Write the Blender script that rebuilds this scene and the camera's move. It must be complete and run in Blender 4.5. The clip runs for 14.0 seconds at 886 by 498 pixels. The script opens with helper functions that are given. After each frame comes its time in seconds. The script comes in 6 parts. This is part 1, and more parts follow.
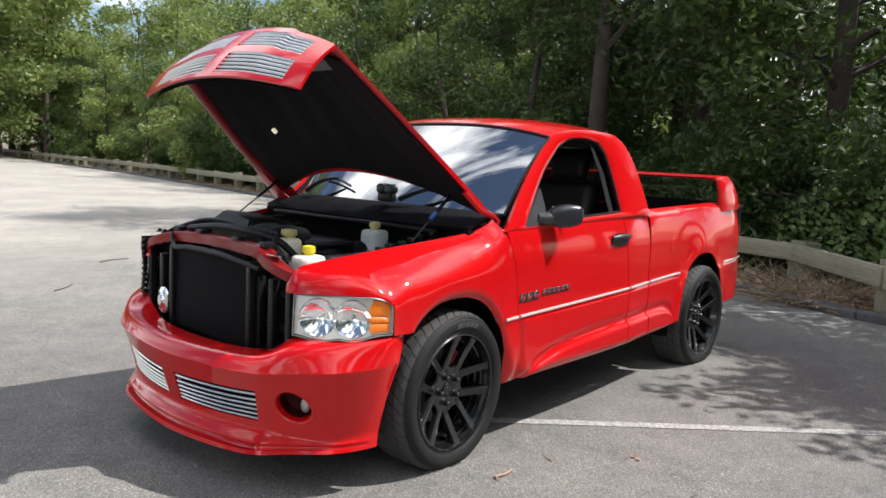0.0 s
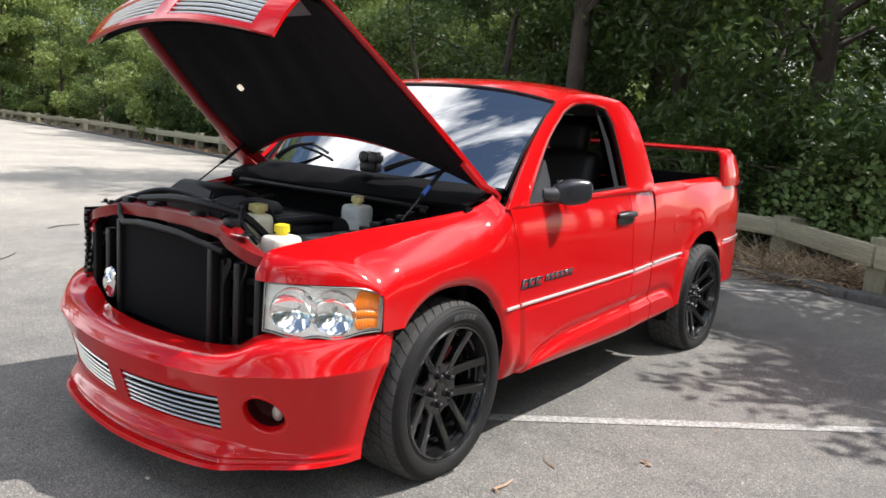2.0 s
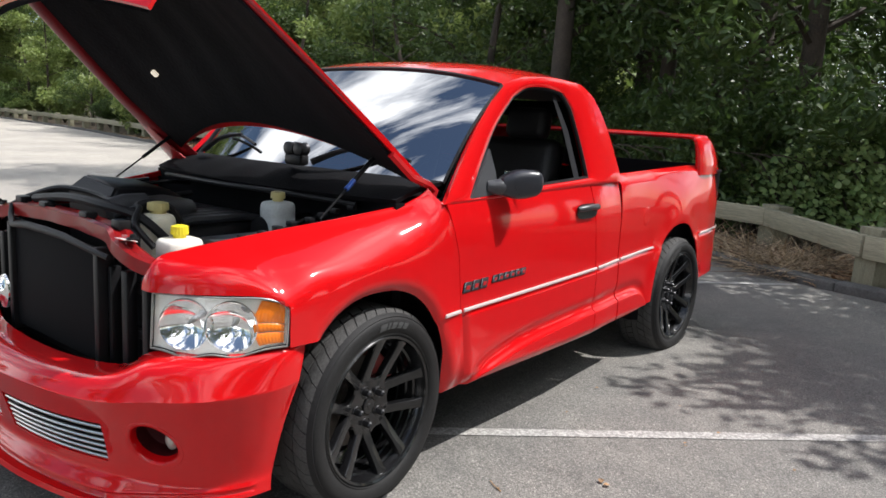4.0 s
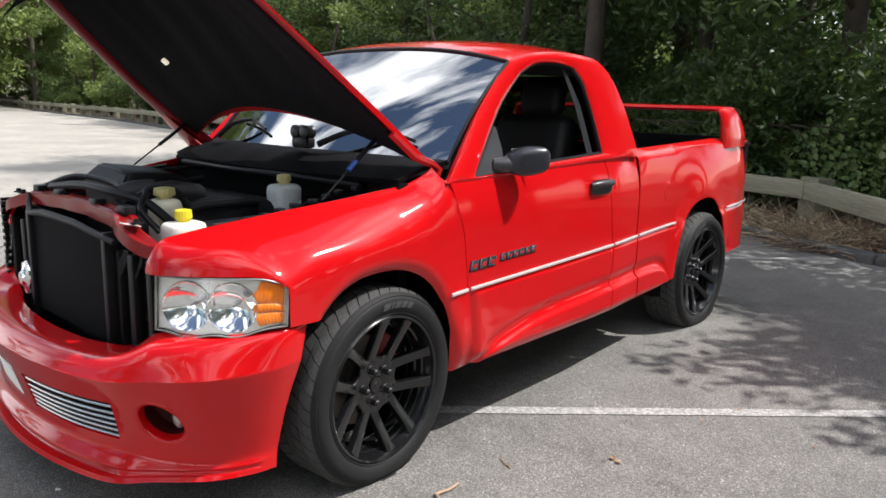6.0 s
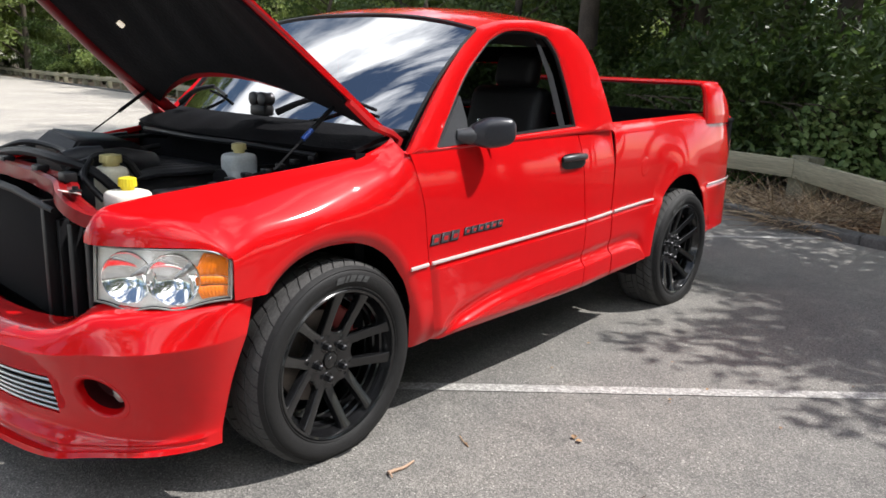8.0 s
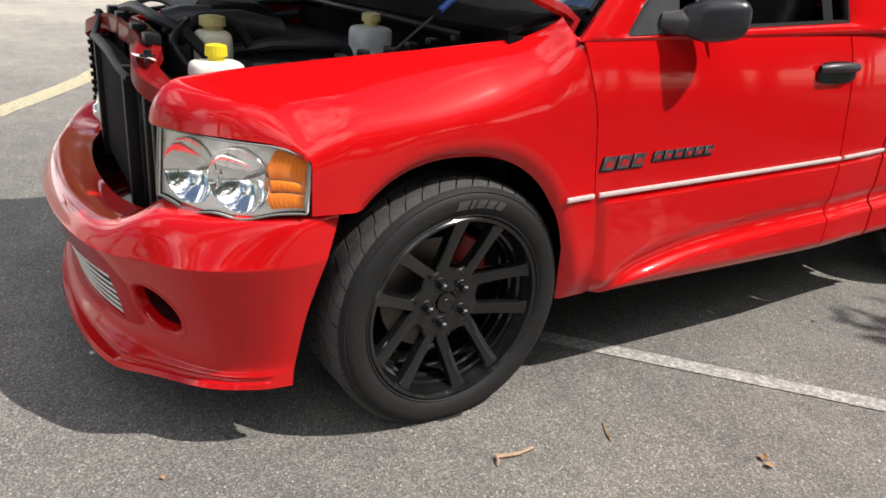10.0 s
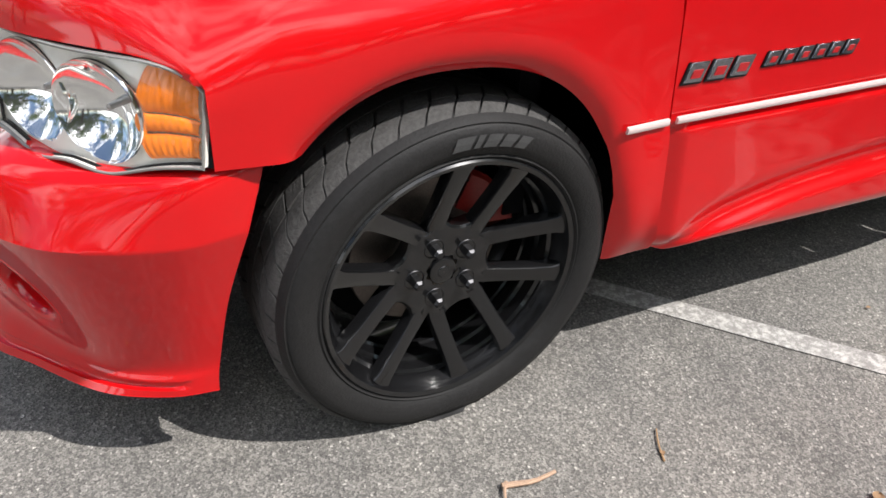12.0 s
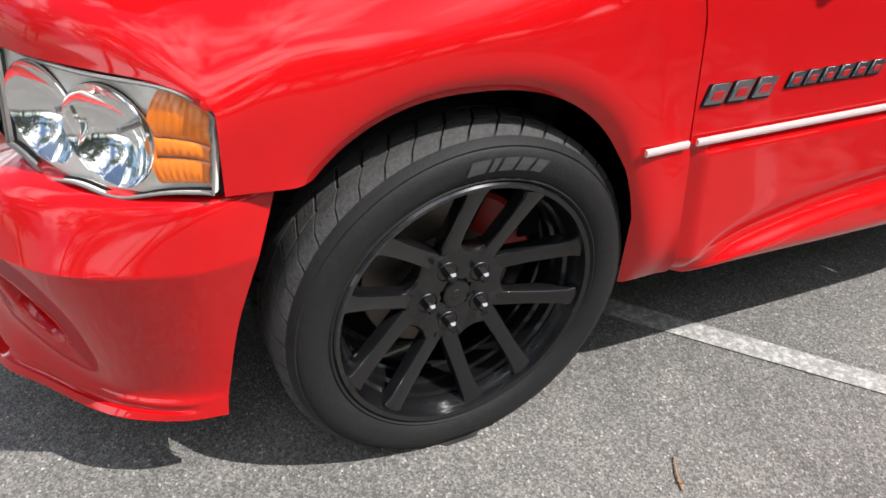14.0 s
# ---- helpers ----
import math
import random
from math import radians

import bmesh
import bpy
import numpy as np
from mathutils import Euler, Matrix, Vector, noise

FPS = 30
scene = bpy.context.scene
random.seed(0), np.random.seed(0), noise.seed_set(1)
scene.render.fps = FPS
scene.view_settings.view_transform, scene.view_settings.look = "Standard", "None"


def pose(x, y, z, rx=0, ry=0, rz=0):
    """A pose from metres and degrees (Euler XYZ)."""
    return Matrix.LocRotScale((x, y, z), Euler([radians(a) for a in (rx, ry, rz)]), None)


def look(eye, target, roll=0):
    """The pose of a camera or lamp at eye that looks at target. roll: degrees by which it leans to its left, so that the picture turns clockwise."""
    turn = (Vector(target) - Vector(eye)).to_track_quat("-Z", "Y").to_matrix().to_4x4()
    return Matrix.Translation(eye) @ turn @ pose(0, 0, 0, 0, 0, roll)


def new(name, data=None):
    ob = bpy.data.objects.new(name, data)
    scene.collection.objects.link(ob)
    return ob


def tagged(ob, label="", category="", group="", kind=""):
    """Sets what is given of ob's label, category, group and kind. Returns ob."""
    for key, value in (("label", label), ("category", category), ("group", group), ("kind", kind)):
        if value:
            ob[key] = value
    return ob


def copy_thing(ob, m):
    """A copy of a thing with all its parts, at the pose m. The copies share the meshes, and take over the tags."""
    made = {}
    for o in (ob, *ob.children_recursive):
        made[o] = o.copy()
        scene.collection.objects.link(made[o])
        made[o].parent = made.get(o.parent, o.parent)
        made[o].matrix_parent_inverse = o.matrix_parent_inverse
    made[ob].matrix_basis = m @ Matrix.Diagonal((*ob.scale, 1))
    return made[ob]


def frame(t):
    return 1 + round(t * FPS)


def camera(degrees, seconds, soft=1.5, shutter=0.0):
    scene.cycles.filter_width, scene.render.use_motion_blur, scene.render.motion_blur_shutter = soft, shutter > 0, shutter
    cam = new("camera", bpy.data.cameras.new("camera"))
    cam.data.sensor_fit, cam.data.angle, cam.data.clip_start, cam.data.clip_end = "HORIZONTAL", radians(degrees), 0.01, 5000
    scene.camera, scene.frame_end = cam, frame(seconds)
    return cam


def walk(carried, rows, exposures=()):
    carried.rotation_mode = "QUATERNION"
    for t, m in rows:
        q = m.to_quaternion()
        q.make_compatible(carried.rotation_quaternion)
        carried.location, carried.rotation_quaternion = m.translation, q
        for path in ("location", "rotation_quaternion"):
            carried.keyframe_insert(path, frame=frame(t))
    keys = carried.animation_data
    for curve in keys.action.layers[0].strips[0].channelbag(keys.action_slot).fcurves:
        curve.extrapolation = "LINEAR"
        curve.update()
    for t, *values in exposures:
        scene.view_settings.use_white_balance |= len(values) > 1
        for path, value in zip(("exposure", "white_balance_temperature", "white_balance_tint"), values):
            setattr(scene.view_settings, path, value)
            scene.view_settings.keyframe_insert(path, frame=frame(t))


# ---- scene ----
cam = camera(61.9, 14.0, soft=1.6)
PATH = [
    (0, (-2.755, -2.362, 1.516), (-1.271, -1.042, 1.283), 2.8),
    (0.5, (-2.746, -2.177, 1.526), (-1.176, -0.962, 1.283), 3.0),
    (1, (-2.588, -2.039, 1.522), (-0.999, -0.843, 1.312), 3.1),
    (1.5, (-2.511, -1.937, 1.519), (-0.906, -0.77, 1.274), 4.5),
    (2, (-2.469, -1.931, 1.514), (-0.929, -0.695, 1.194), 4.0),
    (2.5, (-2.352, -1.958, 1.521), (-0.874, -0.658, 1.166), 2.8),
    (3, (-2.228, -1.917, 1.515), (-0.705, -0.673, 1.153), 2.9),
    (3.2, (-2.173, -1.894, 1.513), (-0.618, -0.684, 1.167), 3.5),
    (5.3, (-1.939, -2.034, 1.508), (-0.463, -0.736, 1.14), 1.6),
    (5.5, (-1.931, -2.045, 1.507), (-0.464, -0.743, 1.114), 1.4),
    (6, (-1.923, -2.05, 1.501), (-0.461, -0.742, 1.109), 1.5),
    (6.5, (-1.918, -2.075, 1.506), (-0.472, -0.751, 1.11), 1.3),
    (7, (-1.895, -2.104, 1.501), (-0.443, -0.787, 1.107), 1.5),
    (7.5, (-1.852, -2.123, 1.491), (-0.399, -0.815, 1.07), 1.9),
    (8, (-1.758, -2.107, 1.481), (-0.299, -0.817, 1.024), 2.3),
    (8.5, (-1.613, -2.025, 1.456), (-0.279, -0.637, 0.915), 5.0),
    (9, (-1.482, -1.966, 1.436), (-0.305, -0.505, 0.745), 4.7),
    (9.2, (-1.401, -1.937, 1.414), (-0.282, -0.437, 0.708), 4.3),
    (11.3, (-0.698, -1.316, 1.348), (0.047, 0.268, 0.381), 3.9),
    (11.5, (-0.659, -1.257, 1.333), (0.049, 0.289, 0.28), 3.6),
    (12, (-0.606, -1.151, 1.316), (0.155, 0.322, 0.199), 4.5),
    (12.5, (-0.576, -1.144, 1.315), (0.136, 0.339, 0.178), 4.3),
    (13, (-0.569, -1.135, 1.315), (0.126, 0.376, 0.204), 3.9),
    (13.5, (-0.567, -1.127, 1.316), (0.123, 0.387, 0.206), 3.6),
    (14, (-0.587, -1.116, 1.328), (0.14, 0.386, 0.225), 4.1),
]
walk(cam, [(t, look(eye, target, roll)) for t, eye, target, roll in PATH], exposures=[(0.0, 0.36, 6400, 10), (1.0, 0.41, 6400, 10), (2.0, 0.52, 6450, 10), (2.5, 0.52, 6450, 10), (3.1, 0.42, 6400, 10), (5.3, 0.36, 6350, 10), (8.0, 0.45, 6400, 10), (8.5, 0.30, 6700, 10), (9.2, 0.16, 6800, 10), (11.5, 0.38, 6500, 10), (13.0, 0.42, 6400, 10), (14.0, 0.40, 6350, 10)])

# ---- light ----
SUN_TO = Vector((0.50, -0.48, 1.0)).normalized()      # towards the sun
world = bpy.data.worlds.new("sky")
scene.world = world
world.use_nodes = True
wn, wl = world.node_tree.nodes, world.node_tree.links
wn.clear()
sky = wn.new("ShaderNodeTexSky")
sky.sky_type = "NISHITA"
sky.sun_disc = False
sky.sun_elevation = math.asin(SUN_TO.z)
sky.sun_rotation = math.atan2(SUN_TO.x, SUN_TO.y)
sky.air_density, sky.dust_density, sky.ozone_density = 1.0, 0.6, 1.5
coord = wn.new("ShaderNodeTexCoord")
stretch = wn.new("ShaderNodeMapping")
stretch.inputs["Scale"].default_value = (1.0, 1.0, 1.3)
stretch.inputs["Location"].default_value = (-0.35, 0.70, 0.25)
puffs = wn.new("ShaderNodeTexNoise")
puffs.inputs["Scale"].default_value = 1.5
puffs.inputs["Detail"].default_value = 7.0
puffs.inputs["Roughness"].default_value = 0.58
puffs.inputs["Distortion"].default_value = 0.6
ramp = wn.new("ShaderNodeValToRGB")
ramp.color_ramp.elements[0].position, ramp.color_ramp.elements[1].position = 0.468, 0.59
clouds = wn.new("ShaderNodeMix")
clouds.data_type = "RGBA"
clouds.inputs[7].default_value = (20.5, 20.7, 21.1, 1)
back = wn.new("ShaderNodeBackground")
back.inputs["Strength"].default_value = 0.11
wout = wn.new("ShaderNodeOutputWorld")
wl.new(coord.outputs["Generated"], stretch.inputs["Vector"])
wl.new(stretch.outputs["Vector"], puffs.inputs["Vector"])
wl.new(puffs.outputs["Fac"], ramp.inputs["Fac"])
wl.new(ramp.outputs["Color"], clouds.inputs[0])
wl.new(sky.outputs["Color"], clouds.inputs[6])
wl.new(clouds.outputs[2], back.inputs["Color"])
wl.new(back.outputs["Background"], wout.inputs["Surface"])
sun = new("sun", bpy.data.lights.new("sun", "SUN"))
sun.data.energy, sun.data.angle, sun.data.color = 5.0, radians(0.53), (1.0, 0.965, 0.93)
sun.matrix_world = look(SUN_TO * 60, (0, 0, 0))


# ---- materials ----
def mat(name, colour, rough=0.5, metal=0.0, coat=0.0, vary=0.0, scale=8.0, bump=0.0, bump_scale=60.0, spec=0.5, random_object=0.0, second=None, detail=5.0, coat_ior=1.5, grain=None):
    """A principled material with two scales of noise in its colour, roughness and relief."""
    m = bpy.data.materials.new(name)
    m.use_nodes = True
    n, l = m.node_tree.nodes, m.node_tree.links
    p = n["Principled BSDF"]
    p.inputs["Base Color"].default_value = (*colour, 1)
    p.inputs["Roughness"].default_value = rough
    p.inputs["Metallic"].default_value = metal
    p.inputs["Specular IOR Level"].default_value = spec
    p.inputs["Coat Weight"].default_value = coat
    p.inputs["Coat Roughness"].default_value = 0.05
    p.inputs["Coat IOR"].default_value = coat_ior
    if vary or bump:
        tc = n.new("ShaderNodeTexCoord")
        place = tc.outputs["Object"]
        if grain:
            pull = n.new("ShaderNodeMapping")
            pull.inputs["Scale"].default_value = grain
            l.new(place, pull.inputs["Vector"])
            place = pull.outputs["Vector"]
    if vary:
        big, small = n.new("ShaderNodeTexNoise"), n.new("ShaderNodeTexNoise")
        for node, s in ((big, scale), (small, scale * 9)):
            node.inputs["Scale"].default_value, node.inputs["Detail"].default_value = s, detail
            l.new(place, node.inputs["Vector"])
        add = n.new("ShaderNodeMath")
        add.operation = "MULTIPLY_ADD"
        add.inputs[1].default_value = 0.6
        l.new(small.outputs["Fac"], add.inputs[0])
        half = n.new("ShaderNodeMath")
        half.operation = "MULTIPLY"
        half.inputs[1].default_value = 0.4
        l.new(big.outputs["Fac"], half.inputs[0])
        l.new(half.outputs[0], add.inputs[2])
        fac = add.outputs[0]
        if random_object:
            info = n.new("ShaderNodeObjectInfo")
            mr = n.new("ShaderNodeMath")
            mr.operation = "MULTIPLY_ADD"
            mr.inputs[1].default_value = random_object
            l.new(info.outputs["Random"], mr.inputs[0])
            l.new(fac, mr.inputs[2])
            fac = mr.outputs[0]
        r = n.new("ShaderNodeValToRGB")
        e = r.color_ramp.elements
        e[0].position, e[1].position = 0.32, 0.68
        low = second or tuple(c * (1 - vary) for c in colour)
        e[0].color = (*low, 1)
        e[1].color = (*(min(1, c * (1 + vary)) for c in colour), 1)
        l.new(fac, r.inputs["Fac"])
        l.new(r.outputs["Color"], p.inputs["Base Color"])
        rr = n.new("ShaderNodeMapRange")
        rr.inputs["To Min"].default_value, rr.inputs["To Max"].default_value = rough * 0.85, min(1.0, rough * 1.2)
        l.new(fac, rr.inputs["Value"])
        l.new(rr.outputs["Result"], p.inputs["Roughness"])
    if bump:
        bn, b = n.new("ShaderNodeTexNoise"), n.new("ShaderNodeBump")
        bn.inputs["Scale"].default_value, bn.inputs["Detail"].default_value = bump_scale, 6
        b.inputs["Strength"].default_value, b.inputs["Distance"].default_value = bump, 0.01
        l.new(place, bn.inputs["Vector"])
        l.new(bn.outputs["Fac"], b.inputs["Height"])
        l.new(b.outputs["Normal"], p.inputs["Normal"])
    return m


def glass(name, colour, rough=0.0, mix=0.85):
    """Tinted glass: a clear see-through part and a real mirror part by Fresnel."""
    m = bpy.data.materials.new(name)
    m.use_nodes = True
    n, l = m.node_tree.nodes, m.node_tree.links
    n.clear()
    out, blend = n.new("ShaderNodeOutputMaterial"), n.new("ShaderNodeMixShader")
    clear, shine, fres = n.new("ShaderNodeBsdfTransparent"), n.new("ShaderNodeBsdfGlossy"), n.new("ShaderNodeFresnel")
    clear.inputs["Color"].default_value = (*colour, 1)
    shine.inputs["Roughness"].default_value = rough
    fres.inputs["IOR"].default_value = mix
    l.new(fres.outputs[0], blend.inputs[0])
    l.new(clear.outputs[0], blend.inputs[1])
    l.new(shine.outputs[0], blend.inputs[2])
    l.new(blend.outputs[0], out.inputs["Surface"])
    return m


def leaf_mat(name, dark, light):
    """Leaves: diffuse and translucent, with a colour of its own for each leaf."""
    m = bpy.data.materials.new(name)
    m.use_nodes = True
    n, l = m.node_tree.nodes, m.node_tree.links
    n.clear()
    out, blend = n.new("ShaderNodeOutputMaterial"), n.new("ShaderNodeMixShader")
    p, tr = n.new("ShaderNodeBsdfPrincipled"), n.new("ShaderNodeBsdfTranslucent")
    geo, r, info = n.new("ShaderNodeNewGeometry"), n.new("ShaderNodeValToRGB"), n.new("ShaderNodeObjectInfo")
    mixr = n.new("ShaderNodeMath")
    mixr.operation = "MULTIPLY_ADD"
    mixr.inputs[1].default_value, mixr.inputs[2].default_value = 0.65, 0.0
    a2 = n.new("ShaderNodeMath")
    a2.operation = "MULTIPLY_ADD"
    a2.inputs[1].default_value = 0.35
    l.new(geo.outputs["Random Per Island"], mixr.inputs[0])
    l.new(info.outputs["Random"], a2.inputs[0])
    l.new(mixr.outputs[0], a2.inputs[2])
    r.color_ramp.elements[0].color, r.color_ramp.elements[1].color = (*dark, 1), (*light, 1)
    l.new(a2.outputs[0], r.inputs["Fac"])
    l.new(r.outputs["Color"], p.inputs["Base Color"])
    l.new(r.outputs["Color"], tr.inputs["Color"])
    p.inputs["Roughness"].default_value = 0.42
    blend.inputs[0].default_value = 0.38
    l.new(p.outputs[0], blend.inputs[1])
    l.new(tr.outputs[0], blend.inputs[2])
    l.new(blend.outputs[0], out.inputs["Surface"])
    return m


def asphalt_mat():
    """Worn grey asphalt: pale aggregate in a dark binder, wide stains and a few hairline cracks."""
    m = bpy.data.materials.new("asphalt")
    m.use_nodes = True
    n, l = m.node_tree.nodes, m.node_tree.links
    p = n["Principled BSDF"]
    tc = n.new("ShaderNodeTexCoord")

    def tex(kind, s, **kw):
        t = n.new(kind)
        t.inputs["Scale"].default_value = s
        for k, v in kw.items():
            t.inputs[k].default_value = v
        l.new(tc.outputs["Object"], t.inputs["Vector"])
        return t

    def steps(src, *stops):
        r = n.new("ShaderNodeValToRGB")
        e = r.color_ramp.elements
        while len(e) < len(stops):
            e.new(0.5)
        for el, (pos, c) in zip(e, stops):
            el.position, el.color = pos, (*c, 1)
        l.new(src, r.inputs["Fac"])
        return r.outputs["Color"]

    def mix(kind, f, a, b):
        q = n.new("ShaderNodeMix")
        q.data_type, q.blend_type = "RGBA", kind
        q.inputs[0].default_value = f
        l.new(a, q.inputs[6])
        l.new(b, q.inputs[7])
        return q.outputs[2]

    stones = tex("ShaderNodeTexVoronoi", 185.0)
    grit = tex("ShaderNodeTexNoise", 260.0, Detail=3.0)
    wide = tex("ShaderNodeTexNoise", 0.55, Detail=6.0, Roughness=0.6)
    mid = tex("ShaderNodeTexNoise", 5.0, Detail=6.0, Roughness=0.65)
    base = steps(stones.outputs["Color"], (0.0, (0.095, 0.091, 0.086)), (0.40, (0.168, 0.160, 0.149)), (0.60, (0.228, 0.218, 0.203)), (0.85, (0.315, 0.301, 0.279)), (1.0, (0.64, 0.61, 0.565)))
    pores = steps(grit.outputs["Fac"], (0.36, (0.45, 0.45, 0.45)), (0.55, (1, 1, 1)))
    c = mix("MULTIPLY", 0.9, base, pores)
    c = mix("MULTIPLY", 1.0, c, steps(mid.outputs["Fac"], (0.3, (0.80, 0.80, 0.80)), (0.7, (1.08, 1.07, 1.05))))
    c = mix("MULTIPLY", 1.0, c, steps(wide.outputs["Fac"], (0.35, (0.82, 0.82, 0.83)), (0.65, (1.12, 1.11, 1.08))))
    # away from the parking bays the base colour grows paler, to about twice
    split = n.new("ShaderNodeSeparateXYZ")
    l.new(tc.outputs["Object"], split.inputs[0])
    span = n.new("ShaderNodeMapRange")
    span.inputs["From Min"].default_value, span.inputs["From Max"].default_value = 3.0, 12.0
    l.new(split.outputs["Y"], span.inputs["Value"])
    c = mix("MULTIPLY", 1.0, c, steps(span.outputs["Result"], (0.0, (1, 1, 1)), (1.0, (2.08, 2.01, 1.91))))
    # hairline cracks along warped cell borders
    warp = n.new("ShaderNodeVectorMath")
    warp.operation = "MULTIPLY_ADD"
    warp.inputs[1].default_value = (0.5, 0.5, 0.5)
    l.new(mid.outputs["Color"], warp.inputs[0])
    l.new(tc.outputs["Object"], warp.inputs[2])
    cell = n.new("ShaderNodeTexVoronoi")
    cell.feature = "DISTANCE_TO_EDGE"
    cell.inputs["Scale"].default_value = 0.23
    l.new(warp.outputs[0], cell.inputs["Vector"])
    c = mix("MULTIPLY", 0.28, c, steps(cell.outputs["Distance"], (0.0, (0.35, 0.35, 0.35)), (0.006, (1, 1, 1))))
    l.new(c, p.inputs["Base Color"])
    p.inputs["Roughness"].default_value = 0.86
    b = n.new("ShaderNodeBump")
    b.inputs["Strength"].default_value, b.inputs["Distance"].default_value = 0.5, 0.004
    l.new(stones.outputs["Distance"], b.inputs["Height"])
    b2 = n.new("ShaderNodeBump")
    b2.inputs["Strength"].default_value, b2.inputs["Distance"].default_value = 0.5, 0.003
    l.new(grit.outputs["Fac"], b2.inputs["Height"])
    l.new(b.outputs["Normal"], b2.inputs["Normal"])
    l.new(b2.outputs["Normal"], p.inputs["Normal"])
    return m


def worn_paint_mat(name, colour, under):
    """Road paint worn through to the stones."""
    m = mat(name, colour, 0.75)
    n, l = m.node_tree.nodes, m.node_tree.links
    p = n["Principled BSDF"]
    tc, a, r = n.new("ShaderNodeTexCoord"), n.new("ShaderNodeTexNoise"), n.new("ShaderNodeValToRGB")
    a.inputs["Scale"].default_value, a.inputs["Detail"].default_value, a.inputs["Roughness"].default_value = 48.0, 9.0, 0.8
    l.new(tc.outputs["Object"], a.inputs["Vector"])
    r.color_ramp.elements[0].position, r.color_ramp.elements[0].color = 0.455, (*under, 1)
    r.color_ramp.elements[1].position, r.color_ramp.elements[1].color = 0.60, (*colour, 1)
    l.new(a.outputs["Fac"], r.inputs["Fac"])
    l.new(r.outputs["Color"], p.inputs["Base Color"])
    b = n.new("ShaderNodeBump")
    b.inputs["Strength"].default_value, b.inputs["Distance"].default_value = 0.6, 0.003
    l.new(a.outputs["Fac"], b.inputs["Height"])
    l.new(b.outputs["Normal"], p.inputs["Normal"])
    return m


ASPHALT = asphalt_mat()
WHITE_LINE = worn_paint_mat("white_line", (0.52, 0.50, 0.47), (0.23, 0.22, 0.205))
YELLOW_LINE = worn_paint_mat("yellow_line", (0.66, 0.58, 0.34), (0.30, 0.27, 0.20))
DIRT = mat("dirt", (0.13, 0.095, 0.062), 0.95, vary=0.5, scale=1.6, bump=0.8, bump_scale=24)
RED = mat("red_paint", (0.56, 0.004, 0.006), 0.36, coat=1.0, coat_ior=1.49, vary=0.03, scale=2.0, spec=0.03)
RED_DULL = mat("red_inner_paint", (0.42, 0.006, 0.009), 0.42, coat=0.8, vary=0.12, scale=6)
RUBBER = mat("tyre_rubber", (0.016, 0.0155, 0.0155), 0.62, spec=0.25, vary=0.25, scale=9, bump=0.15, bump_scale=180)
TREAD = mat("tread_rubber", (0.062, 0.060, 0.058), 0.82, spec=0.25, vary=0.3, scale=14, bump=0.3, bump_scale=150)
GREY_PRINT = mat("tyre_print", (0.040, 0.040, 0.040), 0.7, vary=0.3, scale=40)
RIM = mat("gloss_black_rim", (0.006, 0.006, 0.0065), 0.24, coat=0.6, spec=0.3, vary=0.2, scale=5)
BADGE = mat("badge_chrome", (0.55, 0.55, 0.57), 0.16, metal=1.0)
FOG_GLASS = mat("fog_glass", (0.55, 0.54, 0.50), 0.12, metal=0.5, coat=0.5)
NUT = mat("dark_chrome", (0.06, 0.06, 0.063), 0.46, metal=1.0)
CHROME = mat("chrome", (0.80, 0.80, 0.81), 0.10, metal=1.0, vary=0.05, scale=20)
BILLET = mat("brushed_aluminium", (0.68, 0.68, 0.67), 0.30, metal=1.0, vary=0.1, scale=30)
SILVER = mat("silver_reflector", (0.97, 0.97, 0.96), 0.06, metal=1.0)
LAMP_RIM = mat("lamp_rim_grey", (0.30, 0.29, 0.27), 0.35, metal=0.3)
BEZEL = mat("lamp_bezel", (0.92, 0.89, 0.82), 0.32, metal=0.15, vary=0.08, scale=12)
AMBER = mat("amber_plastic", (1.0, 0.22, 0.002), 0.30, coat=0.25, vary=0.10, scale=30)
BLACK = mat("black_plastic", (0.008, 0.008, 0.009), 0.42, spec=0.25, vary=0.3, scale=12, bump=0.12, bump_scale=220)
LINING = mat("hood_insulation", (0.011, 0.011, 0.013), 0.85, spec=0.12, vary=0.3, scale=7, bump=0.5, bump_scale=60)
BLACK_MATT = mat("matt_black", (0.006, 0.006, 0.007), 0.85, spec=0.08, vary=0.3, scale=9, bump=0.3, bump_scale=90)
DARK_GREY = mat("dark_grey_plastic", (0.045, 0.046, 0.050), 0.38, vary=0.2, scale=14, bump=0.1, bump_scale=240)
MIRROR_CASE = mat("mirror_case", (0.022, 0.023, 0.029), 0.28, vary=0.15, scale=10, bump=0.06, bump_scale=260)
CORE = mat("radiator_fins", (0.005, 0.005, 0.006), 0.75, spec=0.12, vary=0.3, scale=30, bump=0.6, bump_scale=300)
HOSE = mat("rubber_hose", (0.010, 0.010, 0.011), 0.5, spec=0.3, vary=0.2, scale=20)
STEEL = mat("bare_steel", (0.42, 0.41, 0.40), 0.35, metal=1.0, vary=0.2, scale=16)
RUST = mat("brake_disc", (0.20, 0.17, 0.15), 0.45, metal=0.8, vary=0.3, scale=30)
CALIPER = mat("red_caliper", (0.30, 0.018, 0.014), 0.4, vary=0.2, scale=20)
TANK = mat("milky_plastic", (0.72, 0.68, 0.53), 0.45, vary=0.1, scale=12)
TANK_GREY = mat("grey_milky_plastic", (0.44, 0.47, 0.47), 0.45, vary=0.12, scale=12)
YELLOW_CAP = mat("yellow_cap", (0.80, 0.66, 0.03), 0.4, vary=0.08, scale=30)
